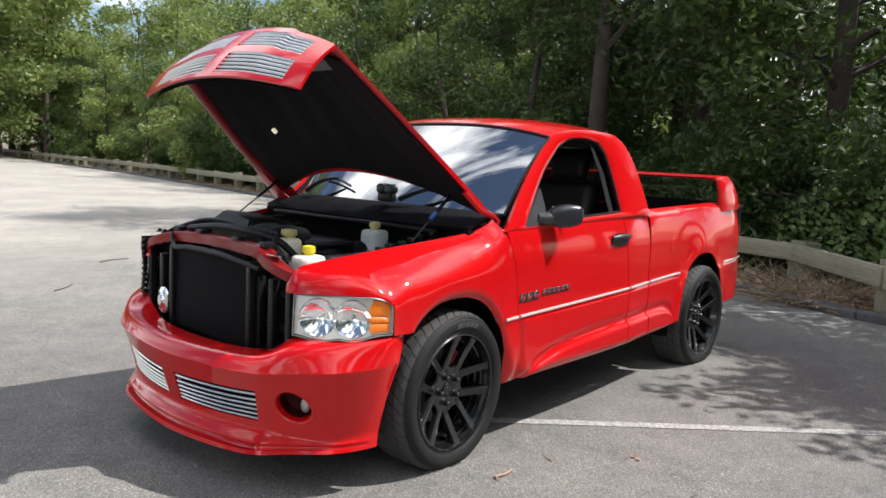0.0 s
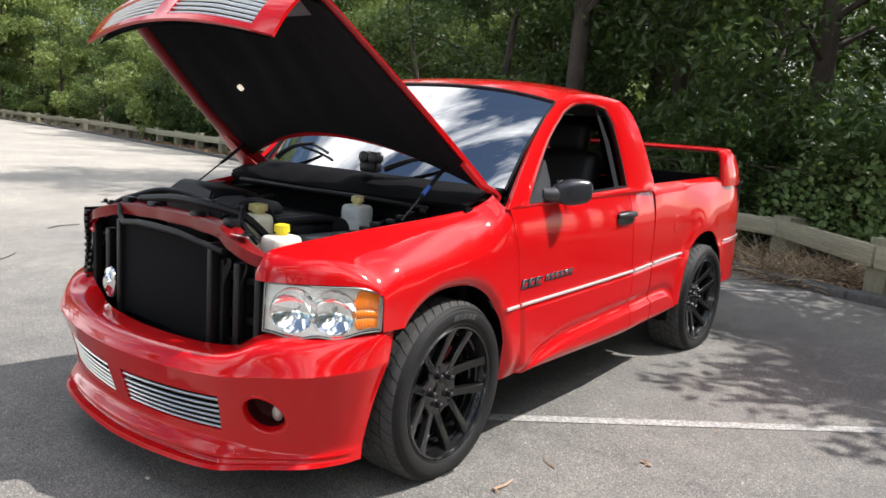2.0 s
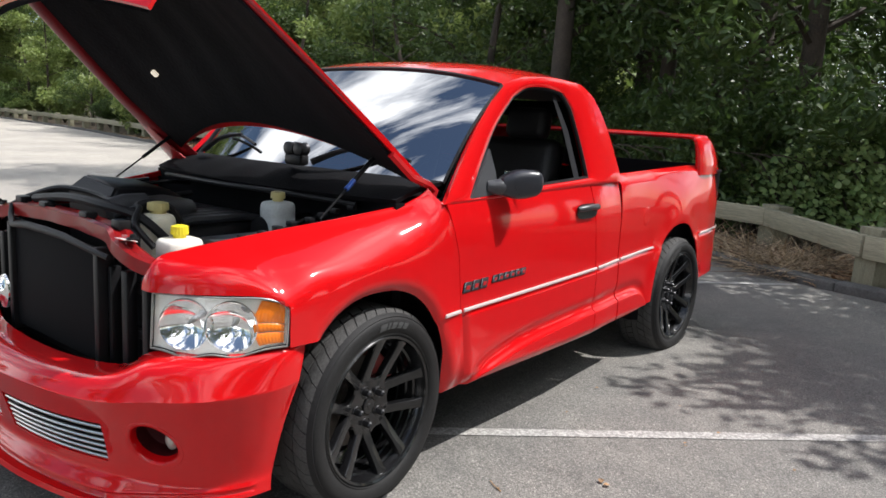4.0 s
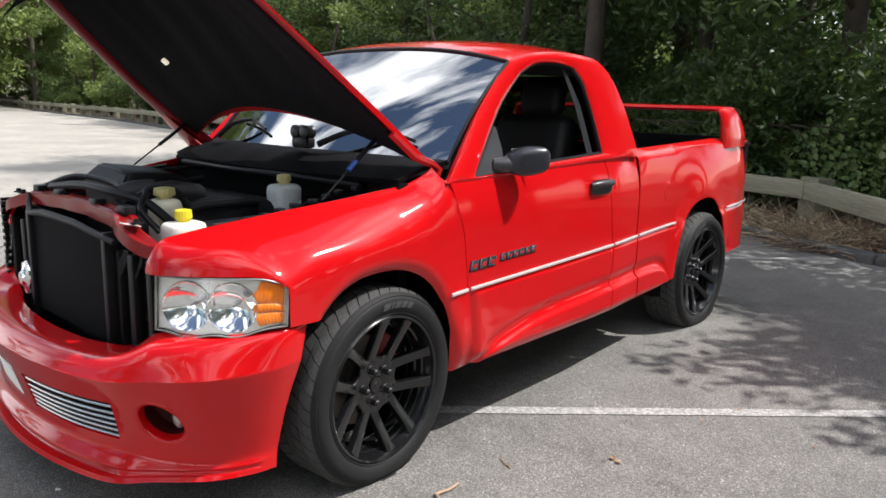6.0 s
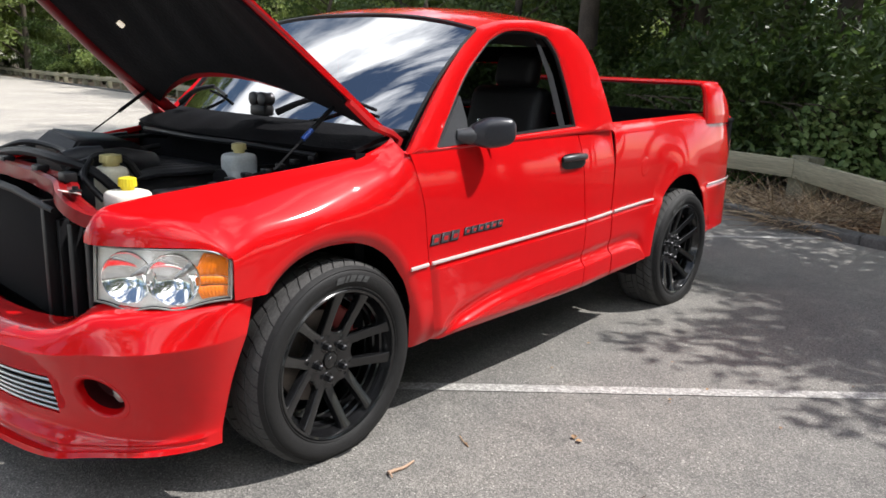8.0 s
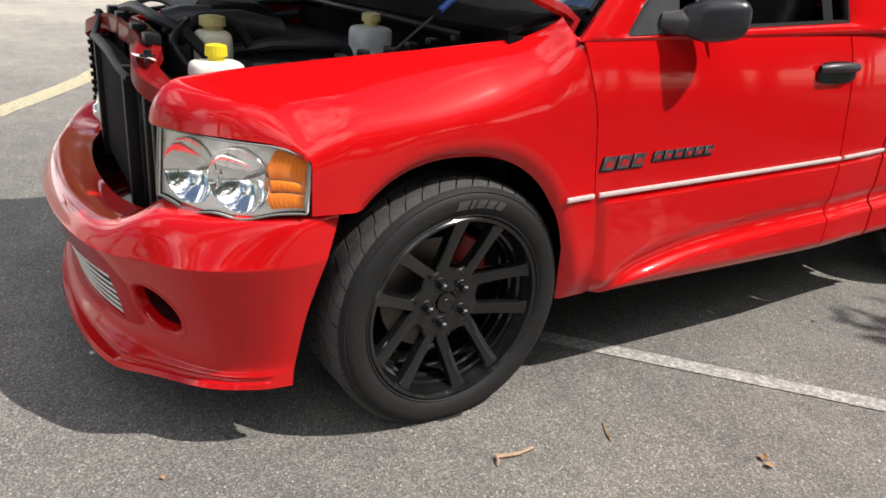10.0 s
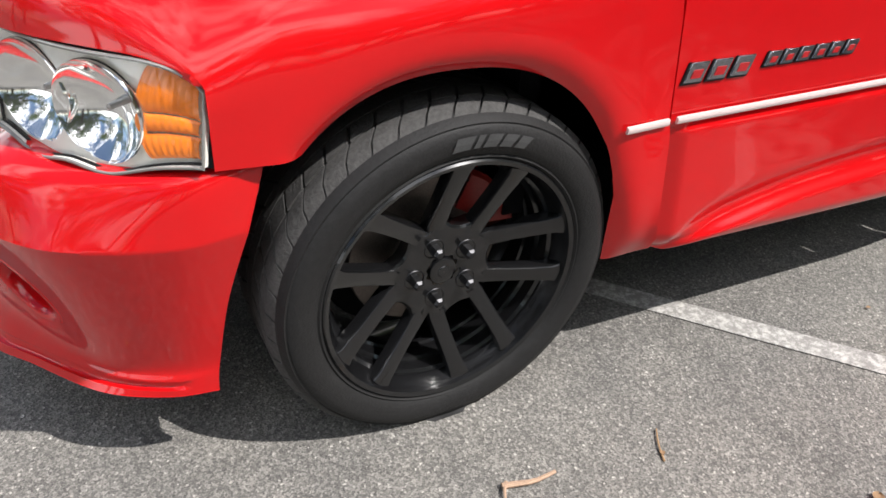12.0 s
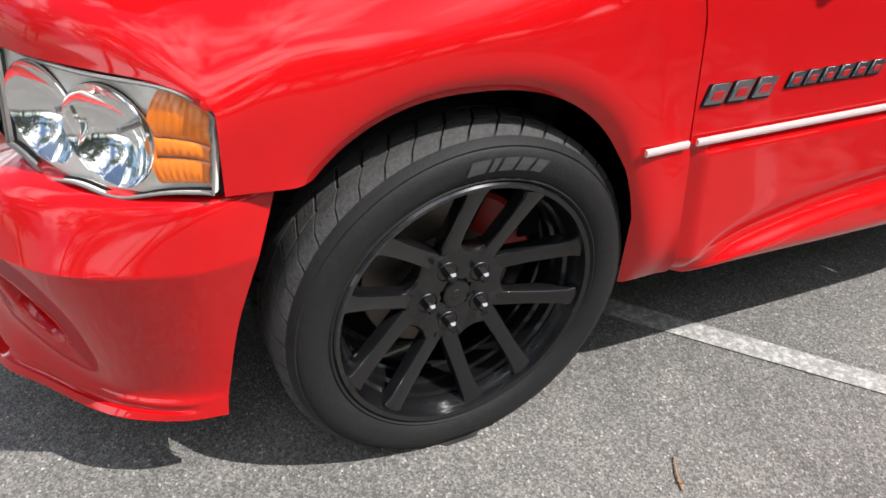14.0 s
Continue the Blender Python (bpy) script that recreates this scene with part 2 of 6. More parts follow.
DULL_YELLOW = mat("tan_cap", (0.48, 0.42, 0.18), 0.5, vary=0.1, scale=30)
BLUE = mat("blue_strut", (0.03, 0.10, 0.42), 0.35, coat=0.4)
SEAT = mat("black_leather", (0.022, 0.021, 0.022), 0.45, vary=0.3, scale=10, bump=0.3, bump_scale=120)
TRIM = mat("pale_trim", (0.74, 0.60, 0.58), 0.28, metal=0.2, vary=0.08, scale=25)
WOOD = mat("grey_timber", (0.27, 0.25, 0.175), 0.85, vary=0.40, scale=3.5, bump=0.5, bump_scale=30, random_object=0.15, grain=(0.5, 4.0, 4.0))
# mossy post timber, also darkened for the shade it stands in
POST_WOOD = mat("mossy_shaded_timber", (0.165, 0.155, 0.105), 0.9, vary=0.5, scale=6, bump=0.5, bump_scale=30, random_object=0.15, grain=(4.0, 4.0, 0.6))
TWIG_DARK = mat("dark_twig", (0.115, 0.078, 0.052), 0.88, vary=0.5, scale=3)
BARK = mat("bark", (0.060, 0.046, 0.034), 0.92, vary=0.5, scale=4, bump=1.0, bump_scale=14)
STRAW = mat("dry_stalk", (0.36, 0.27, 0.17), 0.85, vary=0.60, scale=3)
LITTER = mat("dead_leaf", (0.24, 0.145, 0.075), 0.8, vary=0.5, scale=6, random_object=0.3)
TWIG = mat("pale_twig", (0.42, 0.28, 0.19), 0.8, vary=0.3, scale=40)
WINDSCREEN = glass("windscreen_glass", (0.20, 0.24, 0.26), 0.0, 5.6)
SIDE_GLASS = glass("side_glass", (0.22, 0.24, 0.24), 0.0, 1.45)
LENS = glass("lamp_lens", (1.0, 1.0, 1.0), 0.0, 1.45)
for link in list(LENS.node_tree.links):
    if link.from_node.type == "FRESNEL":
        LENS.node_tree.links.remove(link)
for node in LENS.node_tree.nodes:
    if node.type == "MIX_SHADER":
        node.inputs[0].default_value = 0.07
# red deepened to carry the shade under the raised hood
RED_UNDER = mat("shaded_red_underside", (0.20, 0.006, 0.010), 0.42, coat=0.25, vary=0.2, scale=6)
COWL = mat("cowl_black", (0.005, 0.005, 0.006), 0.8, vary=0.3, scale=20, spec=0.1, bump=0.3, bump_scale=90)
# red darkened so the pocket's depth has its shade in the colour
POCKET = mat("pocket_shade_red", (0.045, 0.004, 0.005), 0.6, vary=0.3, scale=15, spec=0.2)
# paler leaf copy: sun on the far trees is put into the colour
LEAF_SUN = leaf_mat("leaf_sun_tint", (0.12, 0.185, 0.040), (0.33, 0.385, 0.12))
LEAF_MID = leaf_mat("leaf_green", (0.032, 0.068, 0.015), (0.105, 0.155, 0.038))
LEAF_VINE = leaf_mat("leaf_vine", (0.100, 0.190, 0.052), (0.330, 0.420, 0.155))


# ---- mesh tools ----
def shade(me, smooth=True, angle=40):
    for f in me.polygons:
        f.use_smooth = smooth
    if smooth:
        me.set_sharp_from_angle(angle=radians(angle))


def mesh_object(name, bm, material, smooth=True, angle=40):
    bmesh.ops.recalc_face_normals(bm, faces=bm.faces)
    me = bpy.data.meshes.new(name)
    bm.to_mesh(me)
    bm.free()
    me.materials.append(material)
    shade(me, smooth, angle)
    return new(name, me)


def part(name, bm, material, parent, label="", smooth=True, angle=40):
    """One mesh under a thing or under a part."""
    ob = mesh_object(name, bm, material, smooth, angle)
    ob.parent = parent
    if label:
        tagged(ob, label)
    return ob


def thing(name, label, category, group="", at=(0, 0, 0)):
    ob = new(name)
    ob.location = at
    ob.empty_display_size = 0.1
    return tagged(ob, label, category, group)


def box(bm, lo, hi, bevel=0.0, m=None, segments=2):
    lo, hi = Vector(lo), Vector(hi)
    r = bmesh.ops.create_cube(bm, size=1)
    vs = r["verts"]
    for v in vs:
        v.co = Vector([(lo[k] + hi[k]) / 2 + v.co[k] * (hi[k] - lo[k]) for k in range(3)])
    if bevel:
        es = list({e for v in vs for e in v.link_edges})
        out = bmesh.ops.bevel(bm, geom=es, offset=bevel, segments=segments, affect="EDGES", profile=0.5)
        vs = list({v for f in out["faces"] for v in f.verts} | {v for v in vs if v.is_valid})
    if m is not None:
        for v in vs:
            v.co = m @ v.co
    return vs


def tube(bm, pts, radius, sides=8, caps=True):
    """A round bar along points; radius a number or one per point."""
    pts = [Vector(p) for p in pts]
    rad = radius if isinstance(radius, (list, tuple)) else [radius] * len(pts)
    rings, up = [], None
    for i, p in enumerate(pts):
        d = (pts[min(i + 1, len(pts) - 1)] - pts[max(i - 1, 0)]).normalized()
        if up is None:
            up = d.orthogonal().normalized()
        up = (up - d * up.dot(d)).normalized()
        side = d.cross(up)
        rings.append([bm.verts.new(p + rad[i] * (math.cos(a) * up + math.sin(a) * side)) for a in (2 * math.pi * k / sides for k in range(sides))])
    for a, b in zip(rings, rings[1:]):
        for k in range(sides):
            bm.faces.new((a[k], a[(k + 1) % sides], b[(k + 1) % sides], b[k]))
    if caps:
        bm.faces.new(rings[0][::-1])
        bm.faces.new(rings[-1])
    return rings


def catmull(knots, t):
    """A point at t in 0..1 along a smooth curve through the knots."""
    n = len(knots) - 1
    s = min(max(t, 0.0), 1.0) * n
    i = min(int(s), n - 1)
    f = s - i
    p = [Vector(knots[min(max(i + k, 0), n)]) for k in (-1, 0, 1, 2)]
    return 0.5 * (2 * p[1] + (p[2] - p[0]) * f + (2 * p[0] - 5 * p[1] + 4 * p[2] - p[3]) * f * f + (3 * p[1] - p[0] - 3 * p[2] + p[3]) * f ** 3)


def smooth_line(knots, n):
    return [catmull(knots, k / (n - 1)) for k in range(n)]


def table(x, rows):
    """A smooth-ish value at x from rows of (x, value)."""
    if x <= rows[0][0]:
        return rows[0][1]
    for (a, va), (b, vb) in zip(rows, rows[1:]):
        if x <= b:
            return va + (vb - va) * (x - a) / (b - a)
    return rows[-1][1]


def curve_table(x, rows):
    """Like table, but with rounded turns."""
    n = len(rows)
    if x <= rows[0][0]:
        return rows[0][1]
    if x >= rows[-1][0]:
        return rows[-1][1]
    i = max(k for k in range(n - 1) if rows[k][0] <= x)
    (a, va), (b, vb) = rows[i], rows[i + 1]
    def slope(k):
        k0, k1 = max(0, k - 1), min(n - 1, k + 1)
        return (rows[k1][1] - rows[k0][1]) / (rows[k1][0] - rows[k0][0])
    h = b - a
    t = (x - a) / h
    m0, m1 = slope(i) * h, slope(i + 1) * h
    return (2 * t ** 3 - 3 * t * t + 1) * va + (t ** 3 - 2 * t * t + t) * m0 + (3 * t * t - 2 * t ** 3) * vb + (t ** 3 - t * t) * m1


def sheet(bm, fn, nu, nv, keep=None, thick=0.0, inward=None):
    """A grid of fn(u, v); keep(i, j) may leave cells out; thick gives it a back and rims."""
    g = [[bm.verts.new(fn(i / nu, j / nv)) for j in range(nv + 1)] for i in range(nu + 1)]
    cells = [(i, j) for i in range(nu) for j in range(nv) if keep is None or keep(i, j)]
    fs = [bm.faces.new((g[i][j], g[i + 1][j], g[i + 1][j + 1], g[i][j + 1])) for i, j in cells]
    loose = [v for row in g for v in row if not v.link_faces]
    for v in loose:
        bm.verts.remove(v)
    if thick:
        bm.normal_update()
        out = bmesh.ops.solidify(bm, geom=fs, thickness=thick)
    return fs


def mirror_mesh(bm, yc):
    """Adds a copy of the whole mesh, mirrored across the plane y = yc."""
    r = bmesh.ops.duplicate(bm, geom=bm.verts[:] + bm.edges[:] + bm.faces[:])
    vs = [v for v in r["geom"] if isinstance(v, bmesh.types.BMVert)]
    for v in vs:
        v.co.y = 2 * yc - v.co.y
    bmesh.ops.reverse_faces(bm, faces=[f for f in r["geom"] if isinstance(f, bmesh.types.BMFace)])


def flipped(fn, yc):
    def other(u, v):
        p = Vector(fn(u, v))
        return Vector((p.x, 2 * yc - p.y, p.z))
    return other


def lathe(bm, profile, n, m=None, close=False, arc=(0.0, 2 * math.pi)):
    """Turns (radius, y) points round the y axis."""
    full = abs(arc[1] - arc[0] - 2 * math.pi) < 1e-6
    count = n if full else n + 1
    rings = []
    for k in range(count):
        a = arc[0] + (arc[1] - arc[0]) * k / n
        rings.append([bm.verts.new((r * math.cos(a), y, r * math.sin(a))) for r, y in profile])
    pairs = list(zip(range(count), list(range(1, count)) + ([0] if full else [])))
    for a, b in pairs:
        for j in range(len(profile) - (0 if close else 1)):
            q = (rings[a][j], rings[a][(j + 1) % len(profile)], rings[b][(j + 1) % len(profile)], rings[b][j])
            if len({id(v) for v in q}) == 4:
                bm.faces.new(q)
    if m is not None:
        for ring in rings:
            for v in ring:
                v.co = m @ v.co
    return rings


def plate(bm, outline, origin, ax, ay, depth):
    """A flat prism: outline of (a, b) in the plane of ax and ay at origin, extruded by the vector depth."""
    o, ax, ay, depth = Vector(origin), Vector(ax), Vector(ay), Vector(depth)
    low = [bm.verts.new(o + ax * a + ay * b) for a, b in outline]
    high = [bm.verts.new(v.co + depth) for v in low]
    n = len(low)
    bm.faces.new(low[::-1])
    bm.faces.new(high)
    for k in range(n):
        bm.faces.new((low[k], low[(k + 1) % n], high[(k + 1) % n], high[k]))


# ---- ground ----
RAIL = [(5.2, -2.6), (6.2, -1.1), (7.15, -0.1), (8.5, 0.88), (9.5, 4.0), (11.6, 12.0), (14.1, 21.9), (15.6, 29.0), (17.7, 38.7), (22.0, 66.0), (27.0, 92.0)]
EDGE = [(4.6, -40.0), (5.0, -12.0), (5.9, -3.0), (6.35, -0.6), (6.75, 0.45), (7.3, 1.25), (8.4, 4.2), (10.5, 12.2), (13.0, 22.1), (14.5, 29.2), (16.6, 39.0), (20.8, 66.2), (25.8, 92.5)]


def build_ground():
    bm = bmesh.new()
    sheet(bm, lambda u, v: Vector(((u - 0.5) * 1600, (v - 0.5) * 1600, -0.03)), 40, 40)
    tagged(mesh_object("ground", bm, DIRT), "brown dirt and leaf litter under the trees", "ground", kind="structure")
    bm = bmesh.new()
    rim = [(x, y) for x, y in (tuple(catmull([Vector((*p, 0)) for p in EDGE], k / 90))[:2] for k in range(91))]
    rows = []
    for k, (x, y) in enumerate(rim):
        j = 0.05 * noise.noise((x * 2.1, y * 2.1, 0))
        rows.append([bm.verts.new((x + j, y, 0.0)), bm.verts.new((x + j + 0.015, y, -0.04)), bm.verts.new((-60, y, 0.0))])
    for a, b in zip(rows, rows[1:]):
        bm.faces.new((a[2], a[0], b[0], b[2]))
        bm.faces.new((a[0], a[1], b[1], b[0]))
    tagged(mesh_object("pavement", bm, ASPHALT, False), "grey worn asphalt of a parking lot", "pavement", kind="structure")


def ribbon(name, pts, width, material, label, z=0.004):
    """A painted line along points."""
    bm, last = bmesh.new(), None
    for i, p in enumerate(pts):
        p = Vector((*p, z))
        d = (Vector(pts[min(i + 1, len(pts) - 1)]) - Vector(pts[max(i - 1, 0)])).normalized()
        side = Vector((-d.y, d.x, 0)) * (width / 2) * (1 + 0.10 * noise.noise((p.x * 6, p.y * 6, 3)))
        pair = bm.verts.new(p - side), bm.verts.new(p + side)
        if last:
            bm.faces.new((last[0], last[1], pair[1], pair[0]))
        last = pair
    tagged(mesh_object(name, bm, material, False), label, "road marking", kind="structure")


def straight(a, b, n=40):
    return [(a[0] + (b[0] - a[0]) * k / n, a[1] + (b[1] - a[1]) * k / n) for k in range(n + 1)]


build_ground()
ribbon("parking_line", straight((0.30, 0.59), (2.78, -1.97)), 0.082, WHITE_LINE, "worn white painted parking bay line on the asphalt")
ribbon("parking_line", straight((4.55, 1.65), (6.41, -0.09)), 0.09, WHITE_LINE, "faded white parking bay line near the timber rail")
ribbon("curved_line", [tuple(catmull([(-1.35, 4.5, 0), (-0.44, 6.25, 0), (0.01, 7.9, 0), (0.47, 10.05, 0), (0.90, 13.3, 0), (1.58, 19.6, 0), (2.2, 28.0, 0)], k / 60))[:2] for k in range(61)], 0.20, YELLOW_LINE, "pale yellow curved lane line painted on the asphalt")


def build_rail():
    """Timber guard rail: a chain of planks on square posts."""
    line = [Vector((*p, 0)) for p in RAIL]
    dense = smooth_line(line, 600)
    spots, run, last = [dense[0]], 0.0, dense[0]
    for p in dense[1:]:
        run += (p - last).length
        last = p
        if run >= 2.45:
            spots.append(p)
            run = 0.0
    # one post stands where the rail bends beside the bay
    near = min(range(len(spots)), key=lambda k: (spots[k] - Vector((8.5, 0.88, 0))).length)
    shift = Vector((8.5, 0.88, 0)) - spots[near]
    spots = [p + shift * max(0, 1 - abs(k - near) / 3) for k, p in enumerate(spots)]
    bm = bmesh.new()
    box(bm, (-0.16, -0.13, -0.15), (0.16, 0.13, 0.66), 0.014)
    post = tagged(mesh_object("rail_post", bm, POST_WOOD, True, 30), "weathered grey square timber guard rail post", "post", "timber guard rail")
    for k, p in enumerate(spots):
        d = (spots[min(k + 1, len(spots) - 1)] - spots[max(k - 1, 0)])
        turn = math.degrees(math.atan2(d.y, d.x))
        m = pose(p.x + 0.14 * d.normalized().y, p.y - 0.14 * d.normalized().x, 0.02 * math.sin(k * 2.3), 1.5 * math.sin(k), 1.2 * math.cos(k * 1.7), turn)
        if k == 0:
            post.matrix_basis = m
        else:
            copy_thing(post, m)
    first = None
    for k, (a, b) in enumerate(zip(spots, spots[1:])):
        d = b - a
        turn = math.atan2(d.y, d.x)
        if first is None:
            bm = bmesh.new()
            vs = box(bm, (0.005, -0.045, 0.36), (1.0 - 0.005, 0.045, 0.60), 0.010)
            for v in bm.verts:
                v.co.z += 0.006 * noise.noise((v.co.x * 5, v.co.y * 9, v.co.z * 3))
            first = tagged(mesh_object("rail_plank", bm, WOOD, True, 30), "weathered grey timber guard rail plank on posts", "rail", "timber guard rail")
            ob = first
        else:
            ob = first.copy()
            scene.collection.objects.link(ob)
        ob.matrix_basis = Matrix.Translation(a) @ Matrix.Rotation(turn, 4, "Z") @ Matrix.Rotation(0.012 * math.sin(k * 3.1), 4, "Y") @ Matrix.Diagonal((d.length, 1, 1, 1))


build_rail()


# ---- the pickup ----
YC = 0.96                      # the truck's middle plane
HUB_Z = 0.376
truck = thing("pickup_truck", "glossy red two-door pickup truck with raised hood and black wheels", "pickup truck", at=(0, 0, 0))


def both(bm):
    mirror_mesh(bm, YC)
    return bm


def blocks(name, boxes, material, parent=None, bevel=0.0, label="", twin=False):
    """Boxes, each a part of its own; twin adds the other side's."""
    for lo, hi in boxes:
        for flip in ((False, True) if twin else (False,)):
            bm = bmesh.new()
            if flip:
                box(bm, (lo[0], 2 * YC - hi[1], lo[2]), (hi[0], 2 * YC - lo[1], hi[2]), bevel)
            else:
                box(bm, lo, hi, bevel)
            part(name, bm, material, parent or truck, label)


def step01(t):
    t = min(max(t, 0.0), 1.0)
    return t * t * (3 - 2 * t)


def arch_front(x):
    d = min(1.0, abs(x + 0.02) / 0.405)
    return 0.335 + 0.52 * (1 - d ** 2.35) ** (1 / 2.35)


def arch_rear(x):
    d = min(1.0, abs(x - 3.03) / 0.415)
    return 0.345 + 0.555 * (1 - d ** 2.3) ** (1 / 2.3)


SKIRT = [(0.50, 0.30), (0.56, 0.355), (0.64, 0.398), (0.75, 0.432), (0.95, 0.470), (1.3, 0.498), (1.75, 0.515), (2.30, 0.525), (2.42, 0.505), (2.50, 0.46), (2.56, 0.36), (2.60, 0.25)]


def body_y(x, z):
    """The outer side of the body below the belt line."""
    y = curve_table(x, [(-0.5, -0.055), (0.0, -0.060), (0.5, -0.066), (1.7, -0.055), (2.05, -0.030), (2.6, -0.002), (3.5, 0.004), (3.85, 0.03), (4.0, 0.075), (4.08, 0.16)])
    if z < 0.41:
        y += 0.050 * ((0.41 - z) / 0.07) ** 2
    if z > 0.98:
        y += (0.038 - 0.015 * step01((x - 1.9) / 0.3)) * ((z - 0.98) / 0.24) ** 2
    belt = 0.696 + 0.030 * (x - 0.33)
    y -= 0.010 * step01((belt - z) / 0.03)
    crease = curve_table(x, SKIRT)
    if x > 0.5:
        y -= 0.019 * step01((crease - z) / 0.028)
        y += 0.012 * math.exp(-((z - crease - 0.025) / 0.03) ** 2) * step01((x - 0.5) / 0.2) * step01((2.55 - x) / 0.1)
    d = math.hypot(x + 0.02, (z - 0.36) * 0.82) if x < 1.2 else math.hypot(x - 3.03, (z - 0.36) * 0.78)
    y -= (0.007 if x < 1.2 else 0.018) * math.exp(-((d - 0.43) / 0.075) ** 2)
    return y


def door_front(z):
    return table(z, [(0.33, 0.515), (0.72, 0.462), (0.95, 0.43), (1.24, 0.335)])


def door_rear(z):
    return table(z, [(0.36, 1.705), (0.74, 1.725), (1.15, 1.645), (1.24, 1.625)])


def sill(x):
    return 0.336 + 0.021 * (x - 0.42)


def belt_top(x):
    return 1.170 + 0.033 * (x - 0.36)


# front fender: stations run back from the lamp to the door gap
FEND_C = [(-0.80, 0.925), (-0.57, 0.930), (-0.47, 0.908), (-0.42, 0.932), (-0.36, 0.956), (-0.17, 0.990), (0.10, 1.04), (0.25, 1.09), (0.34, 1.14)]
FEND_YI = [(-0.80, 0.37), (-0.70, 0.31), (-0.57, 0.255), (-0.33, 0.20), (-0.09, 0.135), (0.25, 0.075), (0.34, 0.05)]
FEND_ZI = [(-0.80, 1.003), (-0.57, 1.055), (-0.33, 1.090), (-0.09, 1.123), (0.22, 1.165), (0.30, 1.20), (0.34, 1.235)]


def lamp_share(y):
    """How far along the lamp, from its inner to its outer end, the place y is."""
    return min(1.0, max(0.0, (0.272 - y) / 0.324))


def lamp_top(u):
    turn = min(0.985, max(0.0, (u - 0.76) / 0.24))
    return 0.900 + 0.010 * u - 0.012 * u ** 4 - 0.046 * (1 - math.sqrt(1 - turn * turn))


def lamp_line(y):
    """The front edge of the fender above the lamp."""
    w = lamp_share(y)
    return -0.782 + 0.318 * w - 0.046 * math.sin(math.pi * w)


def fender_low(x):
    if x < -0.30:
        return max(0.731, arch_front(x))
    if x > 0.386:
        return sill(x)
    return arch_front(x)


def over_lamp(y, z):
    """Height over the fender's front edge; none on the flank beside the lamp."""
    w = lamp_share(y)
    return max(0.0, z - lamp_top(w) - 0.006) * step01((1.0 - w) / 0.08)


def nose(y, z):
    """How far back the rounded front edge begins."""
    return min(0.085, 1.25 * over_lamp(y, z))


def fender_main(u, v):
    """v: 0 low edge, 1 inner top edge."""
    def section(x):
        zc, yi, zi, low = table(x, FEND_C), table(x, FEND_YI), table(x, FEND_ZI), fender_low(x)
        k1 = low + (zc - low) * 0.34
        k2 = low + (zc - low) * 0.64
        return [Vector((0, body_y(x, low), low)), Vector((0, body_y(x, k1), k1)), Vector((0, body_y(x, k2), k2)), Vector((0, -0.034, zc - 0.006)),
                Vector((0, 0.36 * yi - 0.005, zc + 0.56 * (zi - zc))), Vector((0, 0.74 * yi, zc + 0.82 * (zi - zc))), Vector((0, yi, zi)), Vector((0, yi + 0.012, zi - 0.03))]
    x = -0.467 + 0.88 * u
    for _ in range(7):
        p = catmull(section(x), v)
        q = catmull(section(front_at), v) if u > 0 and _ else p
        front_at = lamp_line(q.y) + nose(q.y, q.z) if over_lamp(q.y, q.z) > 0 else -0.463
        x += 0.75 * (front_at + (door_front(min(p.z, 1.24)) - 0.002 - front_at) * u - x)
    p = catmull(section(x), v)
    flank = step01((table(x, FEND_C) - 0.03 + 0.10 * step01((x - 0.2) / 0.15) - p.z) / 0.10)
    y = p.y + (body_y(x, p.z) - p.y) * flank
    if p.z > 0.335:
        # the lip of the arch rolls inwards
        out = (abs((x + 0.02) / 0.405) ** 2.35 + ((p.z - 0.335) / 0.52) ** 2.35) ** (1 / 2.35) - 1
        y += 0.024 * max(0.0, 1 - max(0.0, out) * 0.44 / 0.034) ** 2
    return Vector((x, y, p.z))


def fender(u, v):
    """The fender with its rounded front edge turned down to the lamp."""
    p = fender_main(max(0.0, (u - 0.12) / 0.88), v)
    if u < 0.12:
        f = 0.5 * math.pi * (1 - u / 0.12)
        drop = over_lamp(p.y, p.z)
        p = Vector((p.x - nose(p.y, p.z) * math.sin(f), p.y, p.z - drop * (1 - math.cos(f))))
    return p


def soften(bm, times):
    """Rounds off the folds of a skin, its rim held."""
    bmesh.ops.remove_doubles(bm, verts=bm.verts, dist=4e-4)
    inner = [v for v in bm.verts if not v.is_boundary]
    for _ in range(times):
        bmesh.ops.smooth_vert(bm, verts=inner, factor=0.5, use_axis_x=True, use_axis_y=True, use_axis_z=True)
    bm.normal_update()


bm = bmesh.new()
sheet(bm, fender, 100, 44)
soften(bm, 10)
bmesh.ops.solidify(bm, geom=bm.faces[:], thickness=0.006)
part("front_fender", bm, RED, truck)
bm = bmesh.new()
sheet(bm, flipped(fender, YC), 60, 26)
soften(bm, 6)
bmesh.ops.solidify(bm, geom=bm.faces[:], thickness=-0.006)
part("front_fender", bm, RED, truck)


def door(u, v):
    x = 0.46 + 1.25 * u
    z = sill(x) + (belt_top(x) - sill(x)) * v
    a, b = door_front(z) + 0.002, door_rear(z) - 0.004
    x = a + (b - a) * u
    z = sill(x) + (belt_top(x) - sill(x)) * v
    belt = 0.693 + 0.030 * (x - 0.33)
    y = body_y(x, z) + 0.020 * (1 - step01((x - a + 0.01) / 0.065)) * step01((belt - z) / 0.02)
    return Vector((x, y, z))


